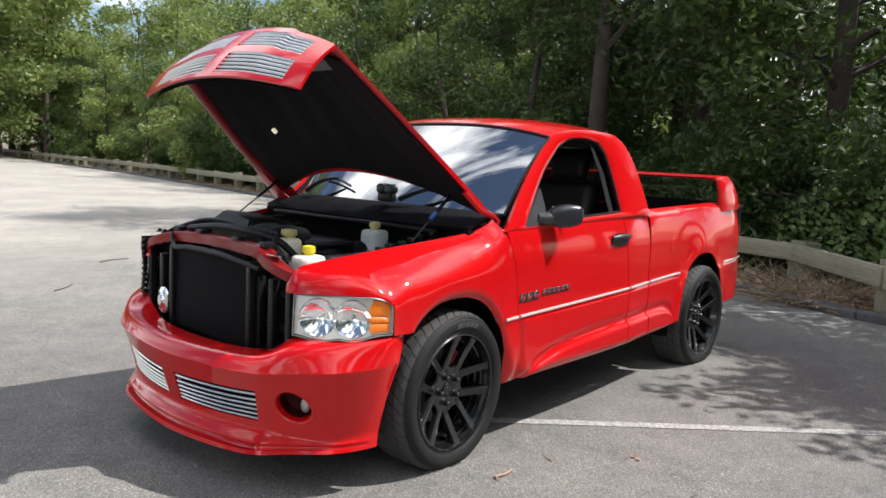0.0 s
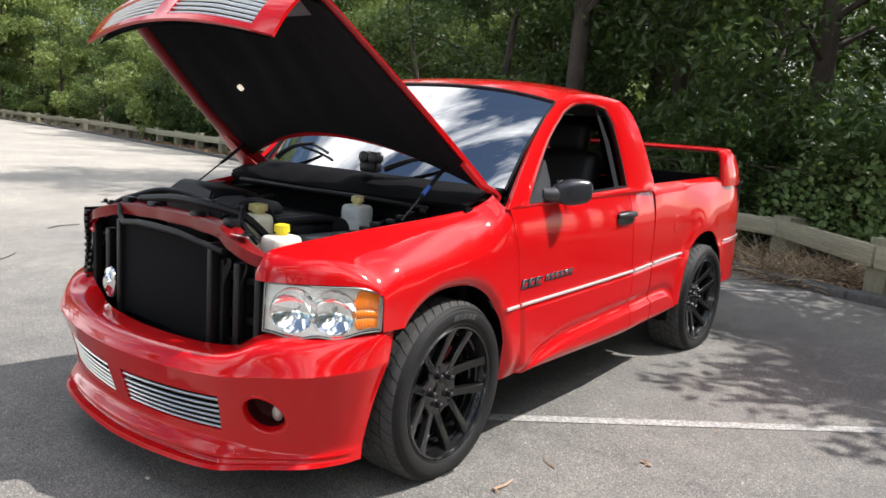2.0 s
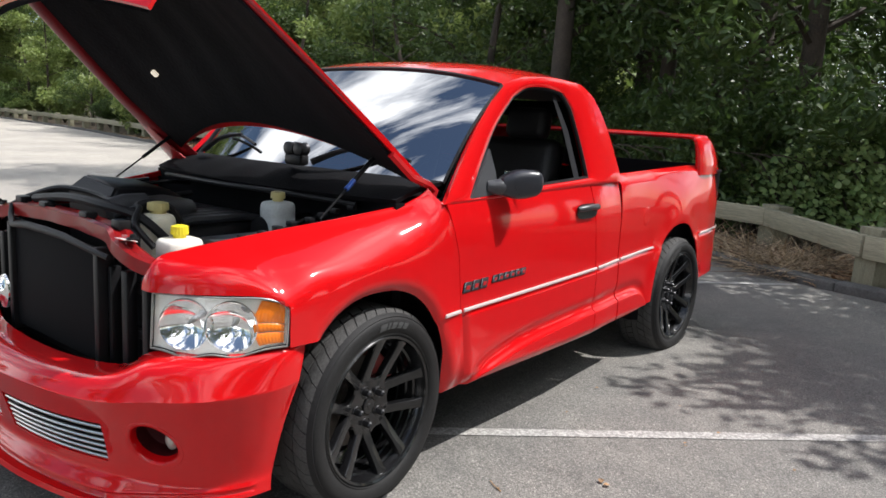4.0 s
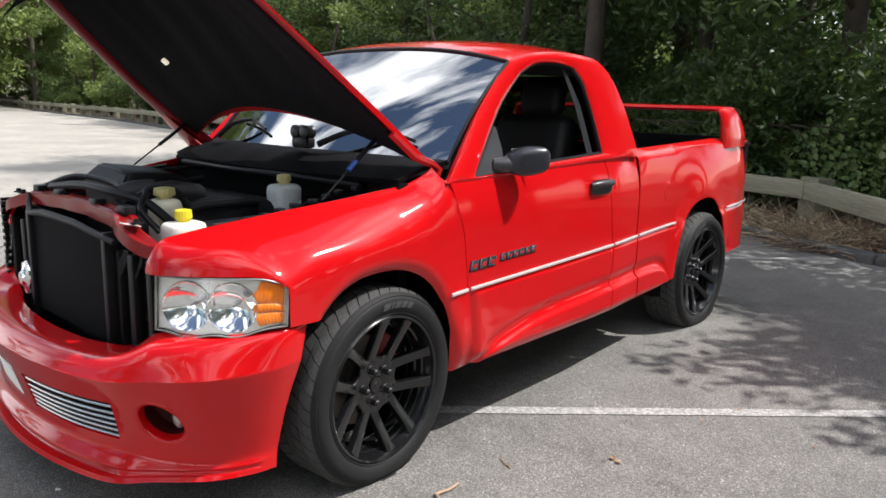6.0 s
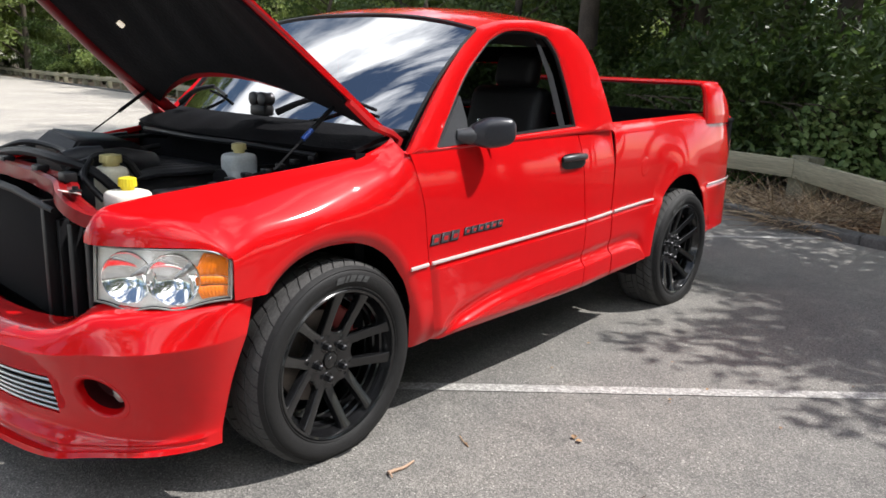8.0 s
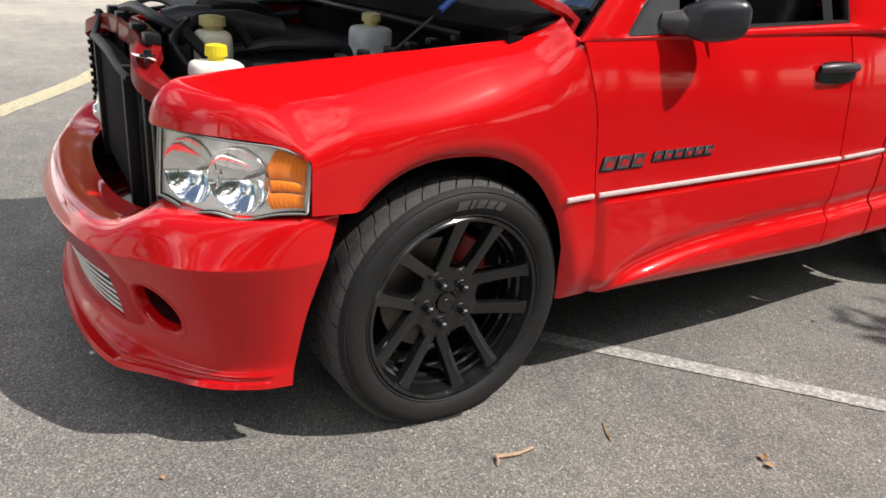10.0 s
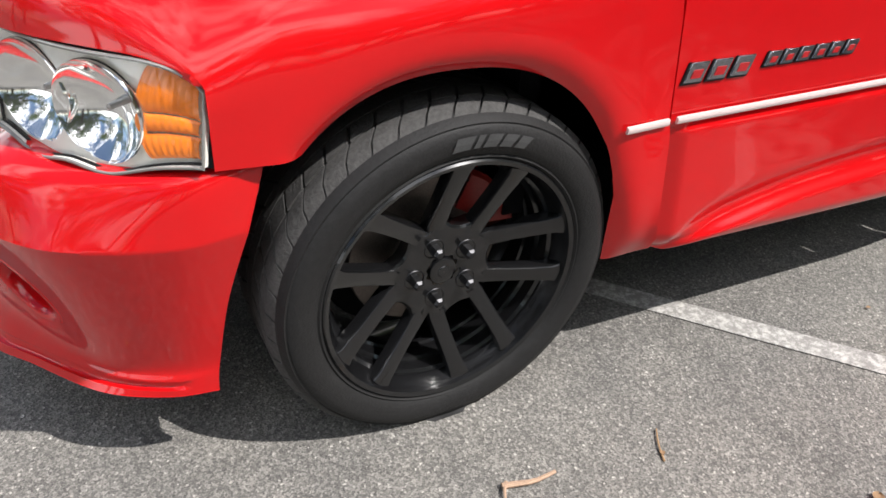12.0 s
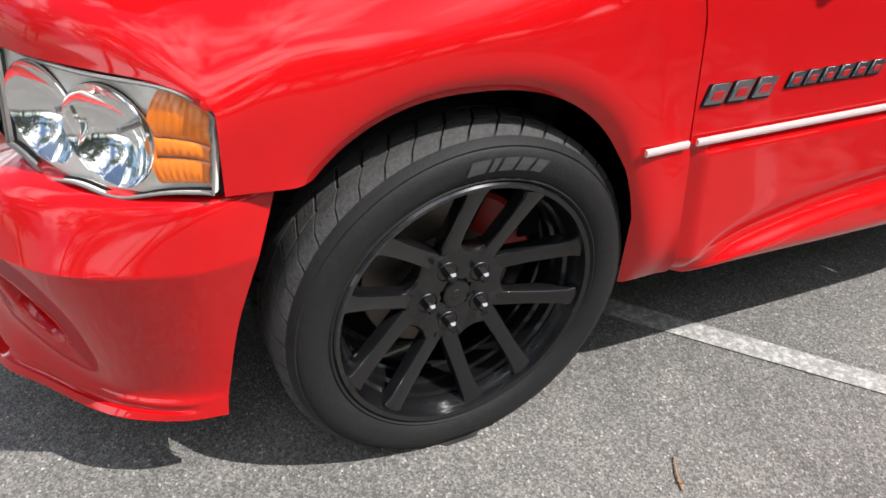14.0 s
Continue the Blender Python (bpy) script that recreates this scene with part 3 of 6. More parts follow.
def cab_corner(u, v):
    x = 1.72 + 0.32 * u
    z = sill(x) + (belt_top(x) - sill(x)) * v
    a = door_rear(z) + 0.004
    b = 2.042 - 0.03 * step01((z - 0.95) / 0.3)
    x = a + (b - a) * u
    return Vector((x, body_y(x, z), z))


def bed_top(x):
    return table(x, [(2.0, 1.252), (2.6, 1.268), (3.3, 1.292), (3.7, 1.295), (4.1, 1.275)])


def bed_low(x):
    if x < 2.62:
        return sill(x) + 0.02 * step01((x - 2.2) / 0.4)
    if x > 3.44:
        return 0.44 + 0.02 * (x - 3.44)
    return arch_rear(x)


def bed_side(u, v):
    x = 2.056 + 2.03 * u
    low, top = bed_low(x), bed_top(x)
    z = low + (top - low) * v
    y = body_y(x, z)
    y -= 0.018 * math.exp(-((x - 3.05) / 0.42) ** 2) * math.exp(-((z - 1.02) / 0.15) ** 2)
    if v > 0.93:
        y += 0.05 * ((v - 0.93) / 0.07) ** 1.6
    return Vector((x - 0.05 * step01((z - 0.85) / 0.45) * step01((x - 3.6) / 0.4) * 1.6, y, z))


for name, fn, nu, nv in (("door", door, 130, 150), ("cab_corner", cab_corner, 24, 130), ("bed_side", bed_side, 150, 130)):
    bm = bmesh.new()
    sheet(bm, fn, nu, nv, thick=0.008)
    left = part(name, bm, RED, truck)
    bm = bmesh.new()
    sheet(bm, flipped(fn, YC), nu // 4, nv // 4, thick=-0.008)
    part(name, bm, RED, truck)
    if name == "door":
        door_ob = left

# dark gaps behind the joints
blocks("seam_backing", [((0.42, -0.005, 0.36), (0.55, 0.02, 1.10)), ((1.66, 0.0, 0.40), (1.76, 0.03, 1.12)), ((1.99, 0.02, 0.42), (2.11, 0.06, 1.20))], BLACK_MATT, twin=True)


# cab above the belt line
def cab_y(z):
    return -0.031 + 0.27 * (z - 1.2)


def poly(pts, n):
    return smooth_line([Vector((x, 0, z)) for x, z in pts], n)


OUT = [[(0.345, 1.17), (0.45, 1.285), (0.66, 1.50), (0.90, 1.695)], [(0.90, 1.695), (1.10, 1.742), (1.40, 1.762), (1.68, 1.748)], [(1.68, 1.748), (1.82, 1.675), (1.93, 1.50), (2.01, 1.225)], [(2.01, 1.222), (1.5, 1.206), (0.9, 1.185), (0.345, 1.168)]]
INN = [[(0.535, 1.195), (0.64, 1.325), (0.80, 1.50), (0.985, 1.640)], [(0.985, 1.640), (1.12, 1.690), (1.30, 1.703), (1.455, 1.686)], [(1.455, 1.686), (1.535, 1.60), (1.585, 1.42), (1.612, 1.252)], [(1.612, 1.250), (1.3, 1.234), (0.9, 1.213), (0.535, 1.193)]]


def cab_ring(bm, side):
    loops_o = [p for seg in OUT for p in poly(seg, 14)[:-1]]
    loops_i = [p for seg in INN for p in poly(seg, 14)[:-1]]
    rings = []
    for f in (0, 0.25, 0.5, 0.75, 0.93, 1.0):
        ring = []
        for o, i in zip(loops_o, loops_i):
            p = o.lerp(i, f)
            y = cab_y(p.z) - 0.010 * math.sin(math.pi * f) + (0.018 if f == 1.0 else 0)
            ring.append(bm.verts.new((p.x, y if side < 0 else 2 * YC - y, p.z)))
        rings.append(ring)
    n = len(loops_o)
    for a, b in zip(rings, rings[1:]):
        for k in range(n):
            bm.faces.new((a[k], a[(k + 1) % n], b[(k + 1) % n], b[k]))


for side in (-1, 1):
    bm = bmesh.new()
    cab_ring(bm, side)
    bm.normal_update()
    bmesh.ops.recalc_face_normals(bm, faces=bm.faces)
    bmesh.ops.solidify(bm, geom=bm.faces[:], thickness=0.03)
    part("cab_side", bm, RED, truck)
    # black rubber round the window opening
    bm = bmesh.new()
    ring = [p for seg in INN for p in poly(seg, 14)[:-1]]
    pts = [Vector((p.x, (cab_y(p.z) + 0.012) if side < 0 else 2 * YC - cab_y(p.z) - 0.012, p.z)) for p in ring]
    tube(bm, pts + pts[:2], 0.011, 6, False)
    part("window_seal", bm, BLACK, truck)


# dark trim on the inside of the cab's sides
for side in (-1, 1):
    loops_o = [p for seg in OUT for p in poly(seg, 10)[:-1]]
    loops_i = [p for seg in INN for p in poly(seg, 10)[:-1]]
    bm = bmesh.new()
    rings = []
    for f, dy in ((0.08, 0.040), (0.5, 0.046), (0.985, 0.036)):
        rings.append([])
        for o, i in zip(loops_o, loops_i):
            p = o.lerp(i, f)
            y = cab_y(p.z) + dy
            rings[-1].append(bm.verts.new((p.x, y if side < 0 else 2 * YC - y, p.z)))
    for a, b in zip(rings, rings[1:]):
        for k in range(len(a)):
            bm.faces.new((a[k], a[(k + 1) % len(a)], b[(k + 1) % len(a)], b[k]))
    bmesh.ops.solidify(bm, geom=bm.faces[:], thickness=0.004)
    part("cab_lining", bm, BLACK_MATT, truck, "black inner trim of the cab")


def roof(u, v):
    edge = [(0.895, 1.690), (1.10, 1.742), (1.40, 1.762), (1.68, 1.748), (1.80, 1.69), (1.865, 1.62)]
    e = catmull([Vector((x, 0, z)) for x, z in edge], u)
    s = 2 * v - 1
    y0 = cab_y(e.z) + 0.004
    y = y0 + (2 * YC - 2 * y0) * v
    return Vector((e.x - 0.02 * (1 - s * s) * (1 - u), y, e.z + 0.075 * (1 - abs(s) ** 2.6)))


bm = bmesh.new()
sheet(bm, roof, 40, 48, thick=0.012)
part("roof", bm, RED, truck)


def windscreen(u, v):
    """u: up from the cowl, v: across."""
    s = 2 * v - 1
    foot = Vector((0.44 - 0.27 * (1 - s * s), YC + s * 0.905, 1.245 + 0.02 * (1 - s * s)))
    head = Vector((0.895 - 0.02 * (1 - s * s), YC + s * 0.858, 1.688 + 0.075 * (1 - abs(s) ** 2.6)))
    p = foot.lerp(head, u)
    p += Vector((-0.62, 0, 0.70)) * 0.028 * math.sin(math.pi * u)
    return p


bm = bmesh.new()
sheet(bm, windscreen, 24, 40)
ws = part("windscreen", bm, WINDSCREEN, truck, "tinted windscreen reflecting sky and clouds")
ws.visible_shadow = False
bm = bmesh.new()
tube(bm, [windscreen(k / 20, 0) + Vector((0, -0.004, 0)) for k in range(21)], 0.008, 6)
tube(bm, [windscreen(k / 20, 1) + Vector((0, 0.004, 0)) for k in range(21)], 0.012, 6)
tube(bm, [windscreen(1, k / 30) + Vector((0, 0, 0.002)) for k in range(31)], 0.010, 6)
part("windscreen_seal", bm, BLACK, truck)

# back wall of the cab with its window, side and rear panes
bm = bmesh.new()
outer = [(0.02, 1.22), (1.90, 1.22), (1.80, 1.62), (0.12, 1.62)]
inner = [(0.30, 1.29), (1.62, 1.29), (1.58, 1.57), (0.34, 1.57)]
vo = [bm.verts.new((2.0 - 0.30 * (z - 1.22), y, z)) for y, z in outer]
vi = [bm.verts.new((2.0 - 0.30 * (z - 1.22), y, z)) for y, z in inner]
for k in range(4):
    bm.faces.new((vo[k], vo[(k + 1) % 4], vi[(k + 1) % 4], vi[k]))
lo = [bm.verts.new((2.0, y, 0.45)) for y in (0.02, 1.90)]
bm.faces.new((lo[0], lo[1], vo[1], vo[0]))
bmesh.ops.solidify(bm, geom=bm.faces[:], thickness=0.02)
part("cab_back", bm, RED, truck)
bm = bmesh.new()
vo = [bm.verts.new((1.965 - 0.30 * (z - 1.22), y, z)) for y, z in [(0.03, 1.22), (1.89, 1.22), (1.83, 1.66), (0.09, 1.66)]]
vi = [bm.verts.new((1.965 - 0.30 * (z - 1.22), y, z)) for y, z in inner]
for k in range(4):
    bm.faces.new((vo[k], vo[(k + 1) % 4], vi[(k + 1) % 4], vi[k]))
lo = [bm.verts.new((1.965, y, 0.56)) for y in (0.03, 1.89)]
bm.faces.new((lo[0], lo[1], vo[1], vo[0]))
bmesh.ops.solidify(bm, geom=bm.faces[:], thickness=0.004)
part("cab_back_lining", bm, BLACK_MATT, truck)
bm = bmesh.new()
bm.faces.new([bm.verts.new((1.985 - 0.30 * (z - 1.22), y, z)) for y, z in inner])
part("rear_pane", bm, SIDE_GLASS, truck).visible_shadow = False
bm = bmesh.new()
ring = [p for seg in INN for p in poly(seg, 10)[:-1]]
bm.faces.new([bm.verts.new((p.x, 2 * YC - cab_y(p.z) - 0.016, p.z)) for p in ring])
part("side_pane", bm, SIDE_GLASS, truck).visible_shadow = False

# window channel post and mirror sail in the driver's window
bm = bmesh.new()
plate(bm, [(1.49, 1.247), (1.545, 1.249), (1.515, 1.50), (1.43, 1.672), (1.395, 1.685), (1.46, 1.50)], (0, 0.03, 0), (1, 0, 0), (0, 0.20, 1), (0, 0.02, 0))
for v in bm.verts:
    v.co.y = cab_y(v.co.z) + (0.022 if v.co.y < 0.30 + 0.0 else 0.03)
part("window_post", bm, DARK_GREY, door_ob)
bm = bmesh.new()
tri = [(0.515, 1.185), (0.73, 1.196), (0.735, 1.30), (0.715, 1.402)]
a = [bm.verts.new((x, cab_y(z) - 0.010, z)) for x, z in tri]
b = [bm.verts.new((x, cab_y(z) + 0.02, z)) for x, z in tri]
bm.faces.new(a)
bm.faces.new(b[::-1])
for k in range(4):
    bm.faces.new((a[k], b[k], b[(k + 1) % 4], a[(k + 1) % 4]))
bmesh.ops.bevel(bm, geom=bm.edges[:], offset=0.004, segments=2, affect="EDGES")
part("mirror_sail", bm, DARK_GREY, door_ob)


def door_mirror(bm):
    """A rounded shell that stands out and back from the door."""
    root, tip = Vector((0.700, -0.045, 1.238)), Vector((0.880, -0.172, 1.258))
    axis = (tip - root).normalized()
    side = Vector((axis.y, -axis.x, 0)).normalized()
    def shell(u, v):
        a = 2 * math.pi * u
        wide = 0.052 * (0.66 + 0.34 * step01(v * 2.6)) * (1 - 0.10 * step01((v - 0.6) / 0.4))
        tall = 0.066 * (0.60 + 0.40 * step01(v * 2.2)) * (1 - 0.16 * step01((v - 0.55) / 0.45))
        c, s = math.cos(a), math.sin(a)
        q = 2.9
        cap = math.sqrt(max(0.0, 1 - max(0.0, (v - 0.80) / 0.20) ** 2.4))
        start = math.sqrt(min(1.0, v / 0.10))
        return root.lerp(tip, v) + side * (wide * cap * start * math.copysign(abs(c) ** (2 / q), c)) + Vector((0, 0, tall * cap * start * math.copysign(abs(s) ** (2 / q), s)))
    sheet(bm, shell, 36, 34)
    bmesh.ops.remove_doubles(bm, verts=bm.verts, dist=1e-4)


bm = bmesh.new()
door_mirror(bm)
mirror_ob = part("door_mirror", bm, MIRROR_CASE, truck, "dark grey plastic door mirror")
bm = bmesh.new()
tube(bm, smooth_line([(0.655, -0.022, 1.235), (0.69, -0.045, 1.232), (0.73, -0.070, 1.236)], 8), [0.024, 0.027, 0.030, 0.033, 0.036, 0.038, 0.038, 0.034], 14)
part("mirror_arm", bm, DARK_GREY, mirror_ob)
bm = bmesh.new()
m = Matrix.Translation((0.835, -0.098, 1.250)) @ Matrix.Rotation(math.atan2(-0.127, 0.180), 4, "Z")
box(bm, (-0.075, -0.003, -0.050), (0.052, 0.003, 0.050), 0.002, m @ Matrix.Translation((0, 0.052, 0)))
part("mirror_glass", bm, CHROME, mirror_ob)
bm = bmesh.new()
door_mirror(bm)
for v in bm.verts:
    v.co.y = 2 * YC - v.co.y
part("door_mirror", bm, MIRROR_CASE, truck, "dark grey plastic door mirror")

# handle with its cup
bm = bmesh.new()
def cup(u, v):
    a = 2 * math.pi * u
    r = v
    x = 1.558 + 0.118 * r * math.copysign(abs(math.cos(a)) ** 0.6, math.cos(a))
    z = 1.076 + 0.040 * r * math.copysign(abs(math.sin(a)) ** 0.6, math.sin(a)) + 0.008 * (x - 1.558)
    return Vector((x, body_y(x, z) - 0.006 + 0.004 * (1 - r), z))
sheet(bm, cup, 28, 4)
bmesh.ops.remove_doubles(bm, verts=bm.verts, dist=1e-4)
handle_ob = part("handle_cup", bm, BLACK, door_ob, "black handle cup")
bm = bmesh.new()
pts = [(1.451, 1.090), (1.483, 1.096), (1.558, 1.098), (1.633, 1.098), (1.665, 1.094)]
tube(bm, [(x, body_y(x, z) - (0.008 if k in (0, 4) else 0.030), z) for k, (x, z) in enumerate(pts)], [0.014, 0.017, 0.017, 0.017, 0.014], 10)
part("door_handle", bm, DARK_GREY, door_ob, "dark grey pull handle")

# badge: plain slanted chrome shapes in a row
def slug(x0, x1, z0, z1, lean, deep=0.006):
    bm = bmesh.new()
    rise = 0.026 * (x0 - 0.45)
    pts = [(x0, z0 + rise), (x1, z0 + rise), (x1 + lean, z1 + rise), (x0 + lean, z1 + rise)]
    f = [bm.verts.new((x, body_y(x, z) - deep, z)) for x, z in pts]
    g = [bm.verts.new((x, body_y(x, z) + 0.001, z)) for x, z in pts]
    bm.faces.new(f)
    bm.faces.new(g[::-1])
    for k in range(4):
        bm.faces.new((f[k], g[k], g[(k + 1) % 4], f[(k + 1) % 4]))
    bmesh.ops.bevel(bm, geom=bm.edges[:], offset=0.0015, segments=2, affect="EDGES")
    return bm
for x0 in (0.470, 0.532, 0.594):
    part("badge_base", slug(x0 - 0.006, x0 + 0.050, 0.781, 0.829, 0.012, 0.004), BLACK, door_ob, "black badge edge")
    ob = part("badge_shape", slug(x0, x0 + 0.048, 0.786, 0.829, 0.012), BADGE, door_ob, "dark chrome slanted badge shape")
    part("badge_inlay", slug(x0 + 0.0125, x0 + 0.041, 0.7935, 0.8145, 0.006, 0.0072), RED_DULL, ob)
for x0 in (0.685, 0.732, 0.779, 0.826, 0.873, 0.920):
    part("badge_base", slug(x0 - 0.005, x0 + 0.038, 0.793, 0.829, 0.009, 0.004), BLACK, door_ob, "black badge edge")
    ob = part("badge_shape", slug(x0, x0 + 0.036, 0.797, 0.829, 0.009), BADGE, door_ob, "small dark chrome slanted badge shape")
    part("badge_inlay", slug(x0 + 0.010, x0 + 0.030, 0.8025, 0.818, 0.0045, 0.0072), RED_DULL, ob)

# pale moulding along the side
def strip(name, x0, x1, parent):
    def one(bm, flip):
        n = max(4, int((x1 - x0) / 0.03))
        rows = []
        for k in range(n + 1):
            x = x0 + (x1 - x0) * k / n
            z = 0.703 + 0.029 * (x - 0.33)
            ring = []
            for dz, dy in ((-0.0078, 0.002), (-0.0068, -0.004), (-0.003, -0.0055), (0.0, -0.006), (0.003, -0.0055), (0.0068, -0.004), (0.0078, 0.002)):
                y = min(body_y(x, z + 0.03), body_y(x, z - 0.03)) + dy
                ring.append(bm.verts.new((x, 2 * YC - y if flip else y, z + dz)))
            rows.append(ring)
        for a, b in zip(rows, rows[1:]):
            for j in range(6):
                bm.faces.new((a[j], a[j + 1], b[j + 1], b[j]))
        bm.faces.new(rows[0])
        bm.faces.new(rows[-1][::-1])
    bm = bmesh.new()
    one(bm, False)
    part(name, bm, TRIM, parent, "pale side moulding")
for x0, x1 in ((0.343, 0.452), (0.474, 1.712), (1.736, 2.036), (2.066, 2.60), (3.455, 3.98)):
    strip("side_moulding", x0, x1, door_ob if x0 == 0.474 else truck)

# fuel flap
bm = bmesh.new()
def flap(u, v):
    a = 2 * math.pi * u
    x, z = 2.46 + 0.062 * v * math.cos(a), 0.985 + 0.075 * v * math.sin(a)
    return Vector((x, body_y(x, z) - (0.003 if v < 0.99 else -0.002), z))
sheet(bm, flap, 26, 5)
part("fuel_flap", bm, RED, truck)


# ---- bed, tailgate, wing ----
blocks("bed_liner", [((2.06, 0.06, 0.70), (4.00, 1.86, 0.74)), ((2.06, 0.06, 0.745), (2.09, 1.86, 1.22)), ((2.095, 0.075, 0.745), (4.0, 0.085, 1.25)), ((2.095, 1.825, 0.745), (3.935, 1.835, 1.302)), ((3.94, 0.092, 0.745), (3.962, 1.828, 1.285))], BLACK_MATT, label="black bed liner")
bm = bmesh.new()
box(bm, (3.97, 0.09, 0.72), (4.02, 1.83, 1.27), 0.02)
part("tailgate", bm, RED, truck)
for y0, y1, lift in ((0.045, 0.10, 0.0), (1.79, 1.938, 0.046)):
    bm = bmesh.new()
    box(bm, (2.05, y0, 1.235), (3.96, y1, 1.262), 0.010)
    for v in bm.verts:
        v.co.z += bed_top(v.co.x) - 1.290 + lift
    part("bed_rail", bm, BLACK_MATT, truck)
bm = bmesh.new()
box(bm, (3.90, 0.10, 0.44), (4.10, 1.82, 0.70), 0.03)
part("rear_bumper", bm, RED, truck)
blocks("tail_lamp", [((4.0, 0.08, 0.80), (4.03, 0.22, 1.10))], mat("tail_lamp_red", (0.35, 0.01, 0.01), 0.15, coat=0.5), bevel=0.01, label="red tail lamp", twin=True)


HOOP = [(0.036, 1.225), (0.040, 1.35), (0.052, 1.44), (0.074, 1.484), (0.13, 1.497), (0.55, 1.499), (0.96, 1.501), (1.37, 1.499), (1.79, 1.497), (1.846, 1.484), (1.868, 1.44), (1.880, 1.35), (1.884, 1.225)]
bm = bmesh.new()
rings = []
for k in range(73):
    t = k / 72
    p = catmull([Vector((0, y, z)) for y, z in HOOP], t)
    q = catmull([Vector((0, y, z)) for y, z in HOOP], min(1, t + 0.01)) - catmull([Vector((0, y, z)) for y, z in HOOP], max(0, t - 0.01))
    nrm = Vector((0, -q.z, q.y)).normalized()
    low = min(1.0, max(0.0, (p.z - 1.28) / 0.20))
    x0, x1 = 3.38 - 0.04 * low, 3.93 - 0.25 * low
    ring = []
    for a in range(16):
        c, s = math.cos(2 * math.pi * a / 16), math.sin(2 * math.pi * a / 16)
        x = (x0 + x1) / 2 + (x1 - x0) / 2 * math.copysign(abs(c) ** 0.55, c)
        tuck = max(0.0, body_y(x + 0.08, 1.0) - body_y(3.4, 1.0)) * step01((abs(p.y - YC) - 0.70) / 0.15) * math.copysign(1, YC - p.y)
        ring.append(bm.verts.new(Vector((x, p.y + tuck, p.z)) + nrm * (0.036 - 0.014 * low) * math.copysign(abs(s) ** 0.7, s)))
    rings.append(ring)
for a, b in zip(rings, rings[1:]):
    for j in range(16):
        bm.faces.new((a[j], a[(j + 1) % 16], b[(j + 1) % 16], b[j]))
part("rear_wing", bm, RED, truck, "red wing across the bed")


# ---- front bumper ----
BUMP = [
    [(-0.379, -0.006, 0.729), (-0.380, -0.034, 0.722), (-0.418, -0.052, 0.605), (-0.462, -0.028, 0.45), (-0.488, -0.008, 0.30), (-0.496, -0.008, 0.252), (-0.499, -0.010, 0.213)],
    [(-0.500, -0.012, 0.724), (-0.510, -0.048, 0.711), (-0.548, -0.062, 0.600), (-0.562, -0.022, 0.44), (-0.576, 0.012, 0.29), (-0.588, 0.010, 0.247), (-0.594, 0.006, 0.212)],
    [(-0.650, 0.120, 0.712), (-0.695, 0.066, 0.694), (-0.738, 0.020, 0.590), (-0.712, 0.056, 0.43), (-0.694, 0.086, 0.28), (-0.700, 0.084, 0.240), (-0.715, 0.075, 0.206)],
    [(-0.765, 0.268, 0.704), (-0.832, 0.205, 0.668), (-0.866, 0.183, 0.575), (-0.828, 0.215, 0.42), (-0.812, 0.238, 0.290), (-0.826, 0.232, 0.232), (-0.838, 0.223, 0.193)],
    [(-0.790, 0.430, 0.625), (-0.905, 0.370, 0.622), (-0.952, 0.348, 0.558), (-0.905, 0.375, 0.41), (-0.885, 0.385, 0.295), (-0.915, 0.370, 0.225), (-0.935, 0.364, 0.177)],
    [(-0.850, 0.650, 0.610), (-0.965, 0.640, 0.610), (-1.014, 0.630, 0.550), (-0.968, 0.640, 0.40), (-0.945, 0.640, 0.290), (-0.980, 0.640, 0.222), (-0.994, 0.634, 0.166)],
    [(-0.870, 0.960, 0.605), (-0.985, 0.960, 0.605), (-1.036, 0.960, 0.545), (-0.990, 0.960, 0.39), (-0.965, 0.960, 0.285), (-1.000, 0.960, 0.218), (-1.016, 0.960, 0.158)],
]
BUMP += [[(x, 2 * YC - y, z) for x, y, z in row] for row in BUMP[-2::-1]]


def bumper(u, v):
    if v < 1 / 3:
        return catmull([catmull(row[:3], 3 * v) for row in BUMP], u)
    return catmull([catmull(row[2:], (v - 1 / 3) * 1.5) for row in BUMP], u)


NB, VB = 220, 84
def grille_cell(i, j):
    """Cells of the two low grille openings."""
    u, v = (i + 0.5) / NB, (j + 0.5) / VB
    s = abs(u - 0.5)
    return 0.012 < s < 0.172 and 0.445 < v < 0.635


FOG = (0.256, 0.518)
def fog_radius(s, v):
    """Distance from the middle of the fog lamp pocket, 1 at its edge."""
    return math.hypot((s - FOG[0]) / 0.036, (v - FOG[1] - 0.55 * (s - FOG[0])) / 0.072)


def skin_cell(i, j):
    """Cells of the bumper's skin: all but the grilles and the fog lamp pockets."""
    return not grille_cell(i, j) and fog_radius(abs((i + 0.5) / NB - 0.5), (j + 0.5) / VB) > 1.17


def bumper_dented(u, v):
    """The bumper's skin with the grooves of its lip."""
    s = abs(u - 0.5)
    deep = 0.0
    if v > 0.70:
        deep += 0.009 * step01((v - 0.835) / 0.015) * step01((0.915 - v) / 0.015) * step01((0.452 - s) / 0.03)
        deep += 0.022 * step01((v - 0.83) / 0.02) * step01((0.93 - v) / 0.02) * step01((0.178 - s) / 0.008)
    return sunk(u, v, deep) if deep > 0 else bumper(u, v)


